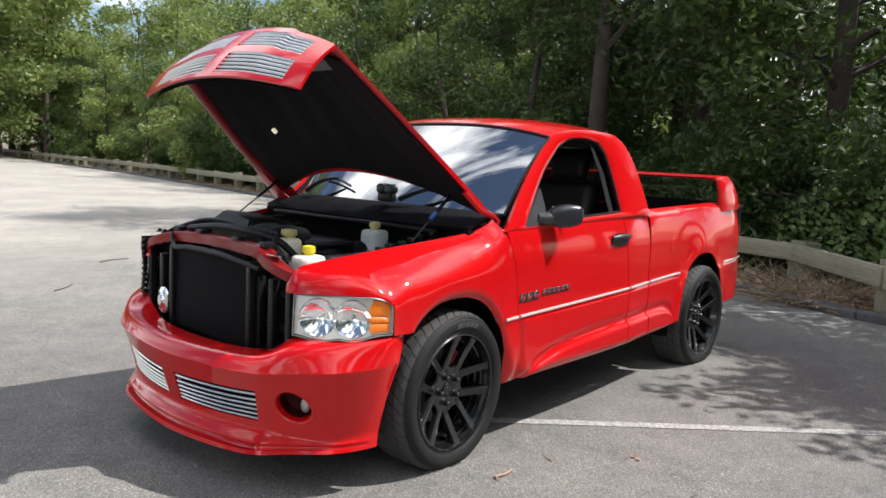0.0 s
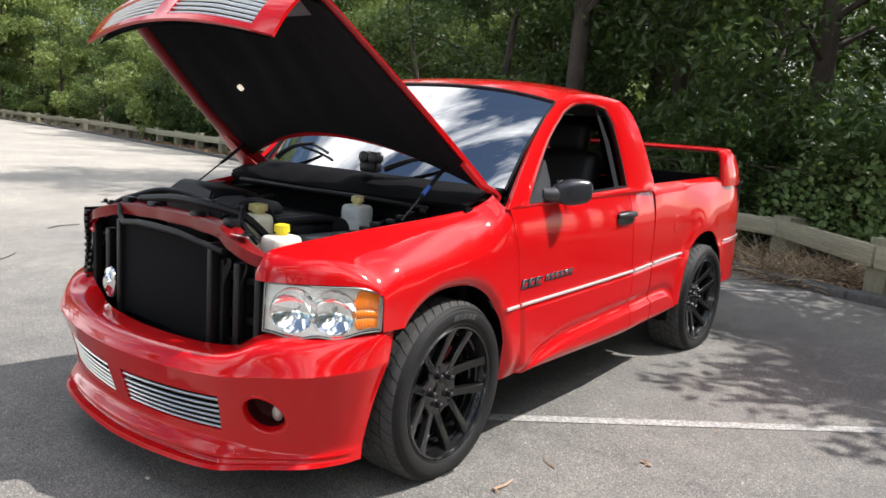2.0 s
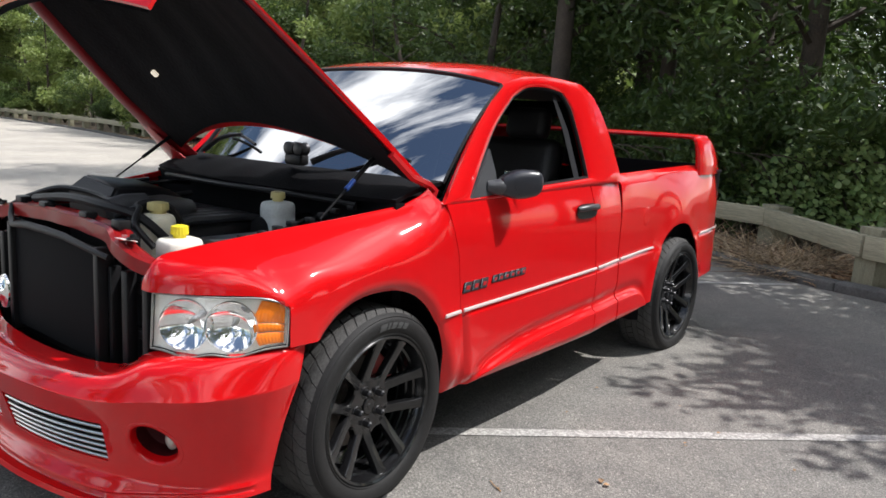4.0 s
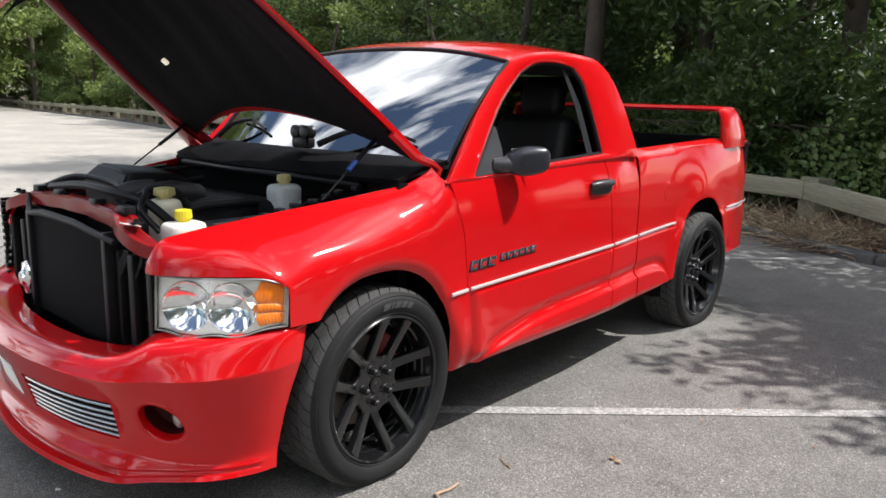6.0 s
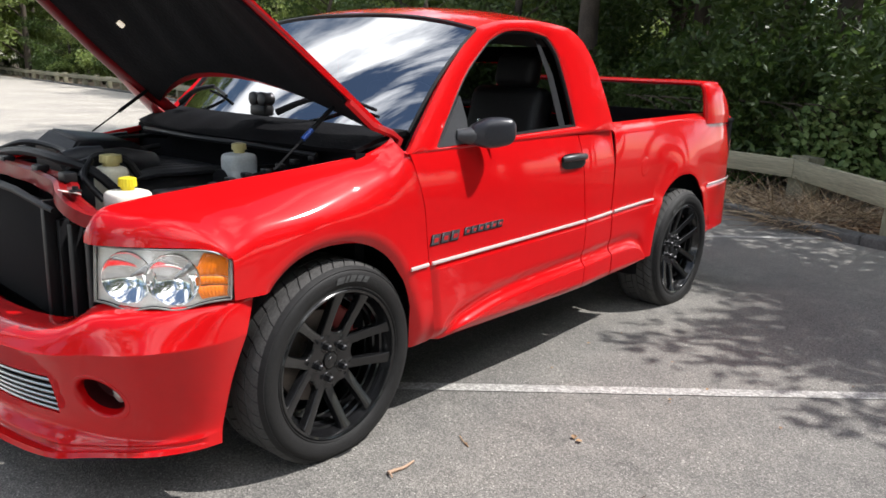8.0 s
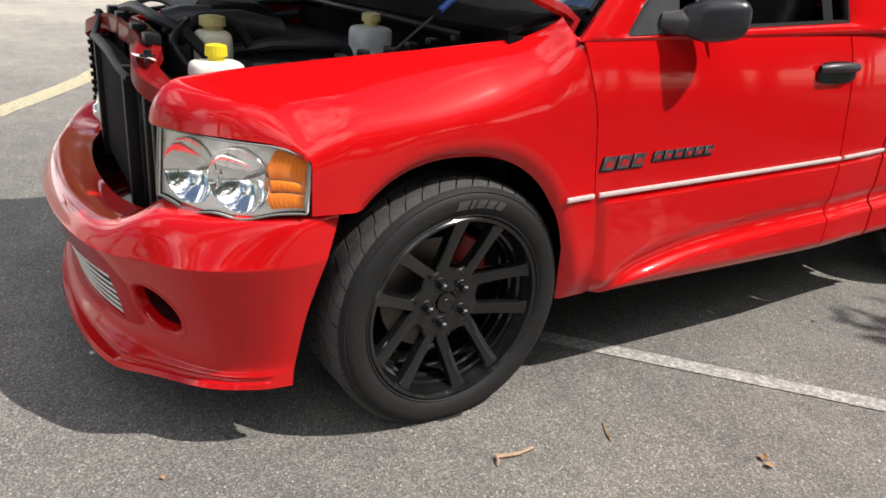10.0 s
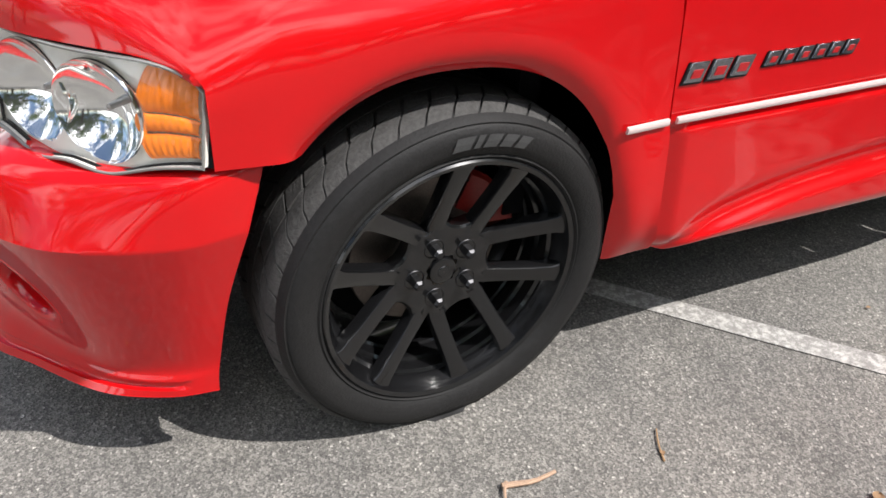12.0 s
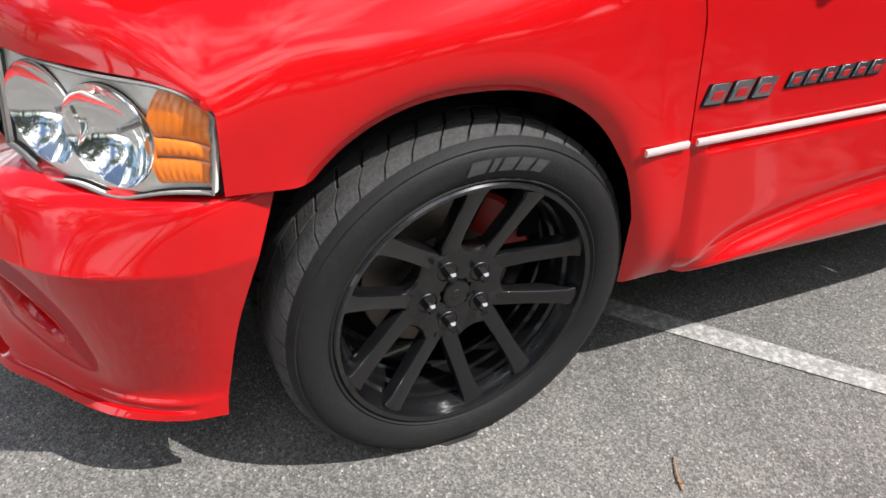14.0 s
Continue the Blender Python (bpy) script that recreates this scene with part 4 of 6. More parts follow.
def sunk(u, v, d):
    """A point of the bumper's face, moved inwards by d."""
    e = 0.004
    a, b = bumper(min(1, u + e), v) - bumper(max(0, u - e), v), bumper(u, min(1, v + e)) - bumper(u, max(0, v - e))
    n = a.cross(b).normalized()
    if n.dot(Vector((-1, 3 * (u - 0.5), 0))) < 0:
        n = -n
    return bumper(u, v) - n * d


bm = bmesh.new()
sheet(bm, bumper_dented, NB, VB, keep=skin_cell, thick=0.012)
bumper_ob = part("front_bumper", bm, RED, truck, "red front bumper with a low lip")


for u0, u1 in ((0.325, 0.492), (0.508, 0.675)):
    bm = bmesh.new()
    sheet(bm, lambda u, v: sunk(u0 - 0.004 + (u1 - u0 + 0.008) * u, 0.43 + 0.22 * v, 0.045), 30, 6)
    g = part("lower_grille", bm, BLACK_MATT, truck, "lower grille of bright bars")
    for k in range(6):
        bm = bmesh.new()
        v = 0.462 + 0.156 * k / 5
        tube(bm, [sunk(u0 + (u1 - u0) * i / 24, v, 0.010) for i in range(25)], 0.0065, 8)
        part("grille_bar", bm, BILLET, g)
for w in (-1, 1):
    c = 0.5 + w * FOG[0]
    def pocket(u, rad, depth):
        """A point of the pocket round its middle, rad 1 at the edge."""
        a = 2 * math.pi * u
        ds = 0.036 * rad * math.cos(a)
        return sunk(c + w * ds, FOG[1] + 0.55 * ds + 0.072 * rad * math.sin(a), depth)
    bm = bmesh.new()
    ROLL = [(1.30, 0.0035), (1.24, -0.0016), (1.14, -0.0018), (1.06, 0.0006), (1.0, 0.008), (0.97, 0.020), (0.95, 0.034)]
    sheet(bm, lambda u, v: pocket(u, *ROLL[round(v * 6)]), 64, 6)
    bmesh.ops.remove_doubles(bm, verts=bm.verts, dist=1e-5)
    part("fog_pocket", bm, RED, bumper_ob, "rounded red edge of the pocket")
    bm = bmesh.new()
    CUP = [(0.97, 0.030), (0.93, 0.060), (0.86, 0.084), (0.55, 0.092), (0.0, 0.092)]
    sheet(bm, lambda u, v: pocket(u, *CUP[round(v * 4)]), 40, 4)
    bmesh.ops.remove_doubles(bm, verts=bm.verts, dist=1e-5)
    fog = part("fog_lamp", bm, POCKET, truck, "small fog lamp deep in a dark pocket")
    bm = bmesh.new()
    def lens(u, v):
        a = 2 * math.pi * u
        return sunk(c + w * 0.020 + 0.0100 * v * math.cos(a), FOG[1] + 0.010 + 0.040 * v * math.sin(a), 0.046 - 0.012 * (1 - v * v))
    sheet(bm, lens, 22, 5)
    bmesh.ops.remove_doubles(bm, verts=bm.verts, dist=1e-4)
    part("fog_lens", bm, FOG_GLASS, fog, "grey glass lens")


# ---- head lamps ----
def lamp_face(u, w, d=0.0):
    """u: 0 inner, 1 outer; w: 0 bottom, 1 top; d: depth behind the lens."""
    p = Vector((-0.774, 0.272, 0)).lerp(Vector((-0.472, -0.052, 0)), u)
    bow = 0.055 * math.sin(math.pi * min(1, u * 1.02)) * (0.7 + 0.3 * u)
    p += Vector((-0.771, -0.637, 0)) * (bow - d)
    low = 0.716 + 0.020 * u - 0.024 * math.exp(-((u - 0.29) / 0.16) ** 2) - 0.022 * math.exp(-((u - 0.64) / 0.15) ** 2) + 0.004
    high = lamp_top(u)
    p.z = low + (high - low) * w
    p += Vector((0.771, 0.637, 0)) * 0.018 * (w - 0.5) * 1.2
    return p


BOWLS = ((0.255, 0.50, 0.0850), (0.598, 0.48, 0.0835))


def headlamp(flip):
    def f(fn):
        return (flipped(fn, YC) if flip else fn)
    def tr(p):
        return Vector((p.x, 2 * YC - p.y, p.z)) if flip else p
    bm = bmesh.new()
    sheet(bm, f(lambda u, v: lamp_face(u, v, 0.020)), 96, 40, keep=lambda i, j: all((lamp_face((i + 0.5) / 96, (j + 0.5) / 40, 0.020) - lamp_face(uc, wc, 0.020)).length > 0.99 * rad for uc, wc, rad in BOWLS))
    for a, b in ((0, 1),):
        sheet(bm, f(lambda u, v: lamp_face(u, 0, 0.06 * v)), 30, 3)
        sheet(bm, f(lambda u, v: lamp_face(u, 1, 0.06 * v)), 30, 3)
        sheet(bm, f(lambda u, v: lamp_face(0, u, 0.06 * v)), 8, 3)
        sheet(bm, f(lambda u, v: lamp_face(1, u, 0.06 * v)), 8, 3)
    lamp = part("headlamp", bm, BEZEL, truck, "clear headlamp with chrome bowls and amber end")
    for uc, wc, rad in BOWLS:
        c = lamp_face(uc, wc, 0.016)
        n = Vector((-0.80, -0.60, 0.02)).normalized() if uc < 0.5 else Vector((-0.72, -0.69, 0.02)).normalized()
        m = Matrix.Translation(c) @ Vector((0, 1, 0)).rotation_difference(n).to_matrix().to_4x4()
        bm = bmesh.new()
        lathe(bm, [(rad * t, -0.045 + 0.045 * t * t) for t in (0.06, 0.2, 0.35, 0.5, 0.65, 0.8, 0.92, 1.0)] + [(rad * 1.03, 0.004), (rad * 1.06, 0.0), (rad * 1.06, -0.02)], 40, m)
        for v in bm.verts:
            v.co = tr(v.co)
        part("reflector_bowl", bm, SILVER, lamp, "chrome bowl")
        bm = bmesh.new()
        lathe(bm, [(0.001, -0.024), (0.005, -0.025), (0.006, -0.030), (0.006, -0.055)], 14, m)
        for v in bm.verts:
            v.co = tr(v.co)
        part("bulb", bm, STEEL, lamp)
    for w0, w1 in ((0.52, 0.94), (0.335, 0.505), (0.07, 0.32)):
        bm = bmesh.new()
        def amber(u, v):
            w = w0 + (w1 - w0) * v
            a = 0.755 + 0.06 * abs(2 * w - 1) ** 1.5
            return lamp_face(a + (0.970 - a) * u, w, 0.008 + 0.006 * (1 - math.sin(math.pi * v) ** 0.5) + 0.001 * math.sin(50 * u))
        sheet(bm, f(amber), 26, 12)
        part("turn_signal", bm, AMBER, lamp, "amber lens cell")
    bm = bmesh.new()
    sheet(bm, f(lambda u, v: lamp_face(u, v, -0.003 - 0.006 * math.sin(math.pi * v))), 34, 12)
    ob = part("lamp_glass", bm, LENS, lamp, "clear lens")
    ob.visible_shadow = False
    bm = bmesh.new()
    ring = [lamp_face(k / 30, 1) for k in range(31)] + [lamp_face(1, 1 - k / 10) for k in range(1, 11)] + [lamp_face(1 - k / 30, 0) for k in range(1, 31)] + [lamp_face(0, k / 10) for k in range(1, 11)]
    tube(bm, [tr(p) for p in ring], 0.0031, 6, False)
    part("lamp_rim", bm, LAMP_RIM, lamp)
    bm = bmesh.new()
    tube(bm, [tr(p + Vector((0.012, 0.010, 0)) + (p - Vector((-0.63, 0.12, 0.80))).normalized() * 0.003) for p in ring], 0.0052, 6, False)
    part("lamp_gasket", bm, BLACK_MATT, lamp)


headlamp(False)
headlamp(True)


# ---- raised hood ----
HOOD_A = radians(40.0)
HOOD_LAMP = mat("lit_lamp_plastic", (0.85, 0.82, 0.74), 0.3)
HOOD_LAMP.node_tree.nodes["Principled BSDF"].inputs["Emission Color"].default_value = (1.0, 0.86, 0.66, 1)
HOOD_LAMP.node_tree.nodes["Principled BSDF"].inputs["Emission Strength"].default_value = 0.5


def hood_at(a, y, n):
    """a: metres ahead of the hinge along the hood, n: metres off its plane."""
    return Vector((0.335 - a * math.cos(HOOD_A) + n * math.sin(HOOD_A), y, 1.238 + a * math.sin(HOOD_A) + n * math.cos(HOOD_A)))


def hood_edge(a):
    return 0.040 + 0.228 * max(0.0, a / 1.21) ** 1.25


def hood_local(u, v, n0=0.0, inset=0.0):
    s = 2 * v - 1
    rear, front = 0.03 + 0.245 * (1 - s * s), 1.205 + 0.05 * (1 - s * s)
    a = rear + inset + (front - rear - 2 * inset) * u
    e = hood_edge(a) + inset
    y = YC + s * (YC - e)
    crown = 0.108 * (1 - abs(s) ** 2.3) + 0.016 * (step01((0.62 - abs(s)) / 0.12)) * step01(u * 3)
    return a, y, crown * (0.45 + 0.55 * step01(u * 1.6)) + n0


bm = bmesh.new()
sheet(bm, lambda u, v: hood_at(*hood_local(u, v)), 44, 64, thick=-0.022)
hood_ob = part("hood", bm, RED, truck, "raised red hood with a black lined underside")
bm = bmesh.new()
def lining(u, v):
    a, y, n = hood_local(-0.035 + 1.035 * u, v, -0.034, 0.072)
    y -= 0.048 * max(0.0, 1 - 2 * v) ** 2
    return hood_at(a, y, n - 0.012 * math.sin(6 * math.pi * v) ** 2 * math.sin(math.pi * u))
sheet(bm, lining, 40, 60, thick=0.012)
part("hood_lining", bm, LINING, hood_ob, "black insulation mat")
# inner frame along both sides, the body's red with shade put into it
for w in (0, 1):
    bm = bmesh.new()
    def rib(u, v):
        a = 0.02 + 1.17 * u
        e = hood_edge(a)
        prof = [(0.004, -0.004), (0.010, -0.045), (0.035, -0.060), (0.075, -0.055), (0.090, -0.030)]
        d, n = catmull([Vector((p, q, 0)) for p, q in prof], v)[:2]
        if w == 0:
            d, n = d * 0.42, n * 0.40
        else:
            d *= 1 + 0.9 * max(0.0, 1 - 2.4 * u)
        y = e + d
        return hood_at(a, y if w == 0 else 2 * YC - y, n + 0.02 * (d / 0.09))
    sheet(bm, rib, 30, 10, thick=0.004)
    part("hood_frame", bm, RED_UNDER, hood_ob, "red inner frame with underside shade in its colour")
bm = bmesh.new()
box(bm, (-0.016, -0.011, -0.010), (0.016, 0.011, 0.010), 0.004, Matrix.Translation(hood_at(0.62, 1.36, 0.020)) @ Matrix.Rotation(HOOD_A, 4, "Y"))
part("hood_lamp", bm, HOOD_LAMP, hood_ob, "small white under-hood lamp")
bm = bmesh.new()
box(bm, (-0.05, -0.14, -0.004), (0.05, 0.14, 0.004), 0.003, Matrix.Translation(hood_at(1.10, 0.52, 0.018)) @ Matrix.Rotation(HOOD_A, 4, "Y"))
part("hood_label", bm, mat("faded_label", (0.16, 0.165, 0.18), 0.6, vary=0.3, scale=30), hood_ob, "faded grey sticker")


def hood_face(v, w):
    """The hood's front face with the grille: v across, w from its top to its foot."""
    s = 2 * v - 1
    a, y, n = hood_local(1.0, v)
    foot = -0.285 + 0.025 * (1 - s * s)
    a2 = a + 0.010 + 0.035 * (1 - s * s)
    return hood_at(a + (a2 - a) * w + 0.018 * math.sin(math.pi * w), y, n + (foot - n) * w)


NV, NW = 72, 30
WIN = [(0.085, 0.465), (0.535, 0.915)]
ROWS_W = [(0.10, 0.45), (0.55, 0.92)]
def face_cell(i, j):
    v, w = (i + 0.5) / NV, (j + 0.5) / NW
    return not any(a < v < b and c < w < d for a, b in WIN for c, d in ROWS_W)
bm = bmesh.new()
sheet(bm, hood_face, NV, NW, keep=face_cell, thick=0.014)
grille_ob = part("grille", bm, RED, truck, "red cross grille with bright horizontal bars")
bm = bmesh.new()
def grille_back(v, w):
    p = hood_face(0.04 + 0.92 * v, 0.05 + 0.92 * w)
    return p + Vector((math.cos(HOOD_A), 0, -math.sin(HOOD_A))) * 0.045
sheet(bm, grille_back, 30, 10)
part("grille_mesh", bm, BLACK_MATT, grille_ob)
for v0, v1 in WIN:
    for w0, w1 in ROWS_W:
        for k in range(6):
            w = w0 + 0.02 + (w1 - w0 - 0.04) * k / 5
            bm = bmesh.new()
            tube(bm, [hood_face(v0 - 0.01 + (v1 - v0 + 0.02) * i / 20, w) + Vector((math.cos(HOOD_A), 0, -math.sin(HOOD_A))) * 0.008 for i in range(21)], 0.0068, 8)
            part("grille_bar", bm, BILLET, grille_ob)
# pressed corner plate under the far rear corner of the hood
for w in (1,):
    bm = bmesh.new()
    def gusset(u, v):
        a = 0.035 + 0.40 * u
        y = hood_edge(a) + 0.006 + (0.15 * (1 - u) ** 1.4 + 0.03) * v
        return hood_at(a, y if w == 0 else 2 * YC - y, -0.022 - 0.038 * (1 - u) ** 0.5 - 0.014 * (1 - u) * math.sin(math.pi * v) * (0.5 + 0.5 * math.sin(5 * u)))
    sheet(bm, gusset, 20, 10, thick=0.006)
    part("hood_gusset", bm, RED_DULL, hood_ob, "dark red pressed corner plate")
# struts and hinges
for y, base, tip, colour in ((0.13, (-0.133, 0.183, 1.115), hood_at(0.20, 0.20, -0.03), BLUE), (1.79, (-0.150, 1.690, 1.140), hood_at(0.20, 1.72, -0.03), BLACK)):
    base, tip = Vector(base), Vector(tip)
    bm = bmesh.new()
    tube(bm, [base, base.lerp(tip, 0.55)], 0.0042, 8)
    strut = part("hood_strut", bm, BLACK, truck, "black gas strut with a blue band" if colour is BLUE else "black gas strut")
    bm = bmesh.new()
    tube(bm, [base.lerp(tip, 0.48), base.lerp(tip, 0.99)], 0.0095, 10)
    part("strut_body", bm, BLACK, strut)
    if colour is BLUE:
        bm = bmesh.new()
        tube(bm, [base.lerp(tip, 0.47), base.lerp(tip, 0.62)], 0.0103, 10)
        part("strut_band", bm, BLUE, strut, "blue band")
    bm = bmesh.new()
    w = 0.055 if y < 1 else 2 * YC - 0.055
    tube(bm, [(0.36, w, 1.16), (0.39, w, 1.22), (0.345, w, 1.245), hood_at(0.10, w, -0.03), hood_at(0.24, w + (0.02 if y < 1 else -0.02), -0.03)], 0.018, 6)
    part("hood_hinge", bm, RED_DULL, truck)


# ---- engine bay ----
blocks("bay_floor", [((-0.70, 0.24, 0.45), (0.16, 1.68, 0.50))], BLACK_MATT)
blocks("bay_side", [((-0.62, 0.24, 0.505), (0.165, 0.27, 1.02))], BLACK_MATT, twin=True)
blocks("firewall", [((0.17, 0.07, 0.45), (0.22, 1.85, 1.17))], BLACK_MATT, label="black firewall")
bm = bmesh.new()
def cowl(u, v):
    s = 2 * v - 1
    foot = windscreen(0.02, v)
    front = Vector((0.17 - 0.16 * (1 - s * s), YC + s * 0.885, 1.185))
    p = front.lerp(foot, u)
    p.z += 0.012 * math.sin(math.pi * u) + 0.004 * math.sin(40 * v) * math.sin(math.pi * u)
    return p
sheet(bm, cowl, 14, 50, thick=0.02)
part("cowl", bm, COWL, truck, "black plastic cowl below the windscreen")
bm = bmesh.new()
tube(bm, smooth_line([(0.12, 0.25, 1.15), (0.04, 0.55, 1.165), (-0.02, 0.95, 1.17), (0.03, 1.40, 1.165), (0.12, 1.68, 1.15)], 30), 0.011, 8)
part("cowl_seal", bm, HOSE, truck, "black rubber cowl seal")
# radiator with its frame and side tanks
bm = bmesh.new()
box(bm, (-0.790, 0.600, 0.585), (-0.755, 1.285, 0.995), 0.004)
rad = part("radiator", bm, CORE, truck, "matt black radiator core")
blocks("radiator_tank", [((-0.808, y - 0.016, 0.56), (-0.745, y + 0.016, 1.01)) for y in (0.582, 1.303)], BLACK, rad, 0.005)
bm = bmesh.new()
tube(bm, [(-0.80, 0.50, 0.985), (-0.812, 0.60, 1.000), (-0.815, 0.80, 1.020), (-0.815, 0.97, 1.022), (-0.815, 1.12, 1.020), (-0.812, 1.25, 1.005), (-0.79, 1.32, 1.03), (-0.77, 1.36, 1.07)], [0.010, 0.012, 0.014, 0.015, 0.014, 0.012, 0.011, 0.009], 10)
part("air_seal", bm, HOSE, rad)
# painted upper tie bar, curved from fender to fender
bm = bmesh.new()
TIE = [(-0.690, 0.285, 0.985), (-0.735, 0.345, 0.998), (-0.765, 0.440, 1.040), (-0.735, 0.560, 1.075), (-0.715, 0.760, 1.085), (-0.715, 0.96, 1.090), (-0.715, 1.160, 1.085), (-0.735, 1.360, 1.075), (-0.775, 1.480, 1.045), (-0.760, 1.590, 1.005), (-0.735, 1.650, 1.000)]
rows = []
for k in range(61):
    p = catmull(TIE, k / 60)
    q = catmull(TIE, min(1, k / 60 + 0.01)) - catmull(TIE, max(0, k / 60 - 0.01))
    side = Vector((-q.y, q.x, 0)).normalized()
    wide = 0.55 + 0.25 * math.sin(math.pi * k / 60) + 0.06 * math.sin(0.9 * k)
    rows.append([bm.verts.new(p + side * a * wide + Vector((0, 0, b))) for a, b in ((-0.055, -0.030), (-0.050, -0.002), (-0.020, 0.004), (0.0, -0.006), (0.030, 0.003), (0.050, -0.004), (0.055, -0.05))])
for a, b in zip(rows, rows[1:]):
    for j in range(6):
        bm.faces.new((a[j], a[j + 1], b[j + 1], b[j]))
bmesh.ops.solidify(bm, geom=bm.faces[:], thickness=0.004)
tie = part("radiator_support", bm, RED_DULL, truck, "red curved radiator support")
blocks("latch", [((-0.745, y - 0.03, 1.07), (-0.700, y + 0.03, 1.105)) for y in (0.56, 0.80, 1.14, 1.36)], BLACK, tie, 0.006)
bm = bmesh.new()
box(bm, (-0.03, -0.022, 0), (0.03, 0.022, 0.003), 0.001, Matrix.Translation((-0.765, 0.445, 1.052)) @ Matrix.Rotation(0.25, 4, "Y"))
part("sticker", bm, mat("pale_sticker", (0.75, 0.70, 0.66), 0.5, vary=0.1, scale=40), tie)
# dark framework on both sides of the radiator
blocks("lamp_bracket", [((-0.775, y0, 0.55), (-0.735, y1, 0.945)) for y0, y1 in ((0.30, 0.335), (0.43, 0.47), (0.535, 0.56))], BLACK, bevel=0.006, twin=True)
blocks("cross_brace", [((-0.732, 0.30, z), (-0.705, 0.58, z + 0.03)) for z in (0.58, 0.70, 0.86)], BLACK, bevel=0.006, twin=True)
blocks("bay_shield", [((-0.70, 0.275, 0.55), (-0.69, 0.60, 0.99))], BLACK_MATT, twin=True)
blocks("bracket_tooth", [((-0.80, 1.62, 0.64 + 0.032 * k), (-0.777, 1.650, 0.658 + 0.032 * k)) for k in range(12)], BLACK, bevel=0.003)
bm = bmesh.new()
def shroud(u, v):
    return Vector((-0.79 + 0.10 * u, 1.655 + 0.012 * math.sin(9 * v), 0.64 + 0.38 * v))
sheet(bm, shroud, 6, 14, thick=0.008)
part("side_shroud", bm, BLACK, truck)
# horn: a small chrome trumpet
bm = bmesh.new()
m = Matrix.Translation((-0.80, 1.395, 0.700)) @ Matrix.Rotation(radians(-90), 4, "Z")
lathe(bm, [(0.002, -0.025), (0.02, -0.024), (0.030, -0.010), (0.052, -0.004), (0.055, 0.004), (0.048, 0.012), (0.02, 0.022), (0.002, 0.024)], 26, m)
for v in bm.verts:
    v.co.z = 0.70 + (v.co.z - 0.70) * 1.35
part("horn", bm, CHROME, truck, "round bright horn")
# bolts on the tie bar
for y in (1.46, 1.515, 0.41):
    bm = bmesh.new()
    lathe(bm, [(0.001, 0.018), (0.010, 0.017), (0.011, 0.006), (0.020, 0.005), (0.021, 0.0)], 10, Matrix.Translation((-0.76, y, 1.06)) @ Matrix.Rotation(radians(90), 4, "X"))
    part("rubber_stop", bm, BLACK, tie)


def bottle(name, at, size, body, cap, label, cap_r=0.034, cap_h=0.030, neck=0.75):
    """A moulded tank with rounded edges, neck and ribbed cap."""
    x, y, z = at
    sx, sy, sz = size
    bm = bmesh.new()
    def wall(u, v):
        a = 2 * math.pi * u
        prof = [(0.0, 0.0), (0.92, 0.0), (1.0, 0.06), (1.0, 0.40), (0.985, 0.48), (1.0, 0.56), (1.0, 0.80), (0.90, 0.95), (0.55, 1.0), (0.0, 1.0)]
        r, h = catmull([Vector((p, q, 0)) for p, q in prof], v)[:2]
        c, s = math.cos(a), math.sin(a)
        return Vector((x + sx / 2 * r * math.copysign(abs(c) ** 0.6, c), y + sy / 2 * r * math.copysign(abs(s) ** 0.6, s), z - sz + sz * h))
    sheet(bm, wall, 30, 24)
    bmesh.ops.remove_doubles(bm, verts=bm.verts, dist=1e-4)
    ob = part(name, bm, body, truck, label)
    bm = bmesh.new()
    prof = [(cap_r * neck, -0.03), (cap_r * neck, 0.0), (cap_r, 0.001), (cap_r * 1.02, 0.006), (cap_r * 0.97, cap_h), (cap_r * 0.5, cap_h + 0.004), (0.001, cap_h + 0.004)]
    rings = lathe(bm, prof, 36, Matrix.Translation((x, y, z + 0.012)) @ Matrix.Rotation(radians(90), 4, "X"))
    for k, ring in enumerate(rings):
        if k % 2:
            for v in ring[2:5]:
                d = Vector((v.co.x - x, v.co.y - y, 0))
                v.co -= d * 0.05
    part("cap", bm, cap, ob)
    return ob


t1 = bottle("washer_tank", (-0.573, 0.432, 1.046), (0.15, 0.125, 0.12), mat("white_plastic", (0.80, 0.77, 0.68), 0.42, vary=0.06, scale=14), YELLOW_CAP, "white washer tank with a yellow cap", 0.031, 0.030)
bottle("coolant_tank", (-0.530, 0.648, 1.105), (0.11, 0.12, 0.20), TANK, DULL_YELLOW, "milky coolant bottle with a tan cap", 0.040, 0.028)
bottle("brake_reservoir", (-0.050, 0.540, 1.140), (0.13, 0.12, 0.13), TANK_GREY, DULL_YELLOW, "grey brake fluid reservoir with a tan cap", 0.030, 0.026)
# big dark masses: air box, engine cover, battery, master cylinder
bm = bmesh.new()
box(bm, (-0.50, 0.72, 0.60), (0.12, 1.28, 1.02), 0.05, segments=3)
part("engine_cover", bm, BLACK, truck, "black engine cover")
for k in range(7):
    bm = bmesh.new()
    y = 0.78 + 0.07 * k
    tube(bm, [(-0.45, y, 1.02), (-0.30, y, 1.045), (-0.05, y, 1.045), (0.08, y, 1.02)], 0.020, 8)
    part("intake_runner", bm, DARK_GREY, truck)
bm = bmesh.new()
lo = [(-0.52, 1.02, 1.120), (-0.54, 1.36, 1.135), (-0.20, 1.38, 1.115), (-0.18, 1.02, 1.105)]
hi = [(-0.47, 1.07, 1.160), (-0.49, 1.31, 1.195), (-0.25, 1.33, 1.165), (-0.23, 1.07, 1.145)]
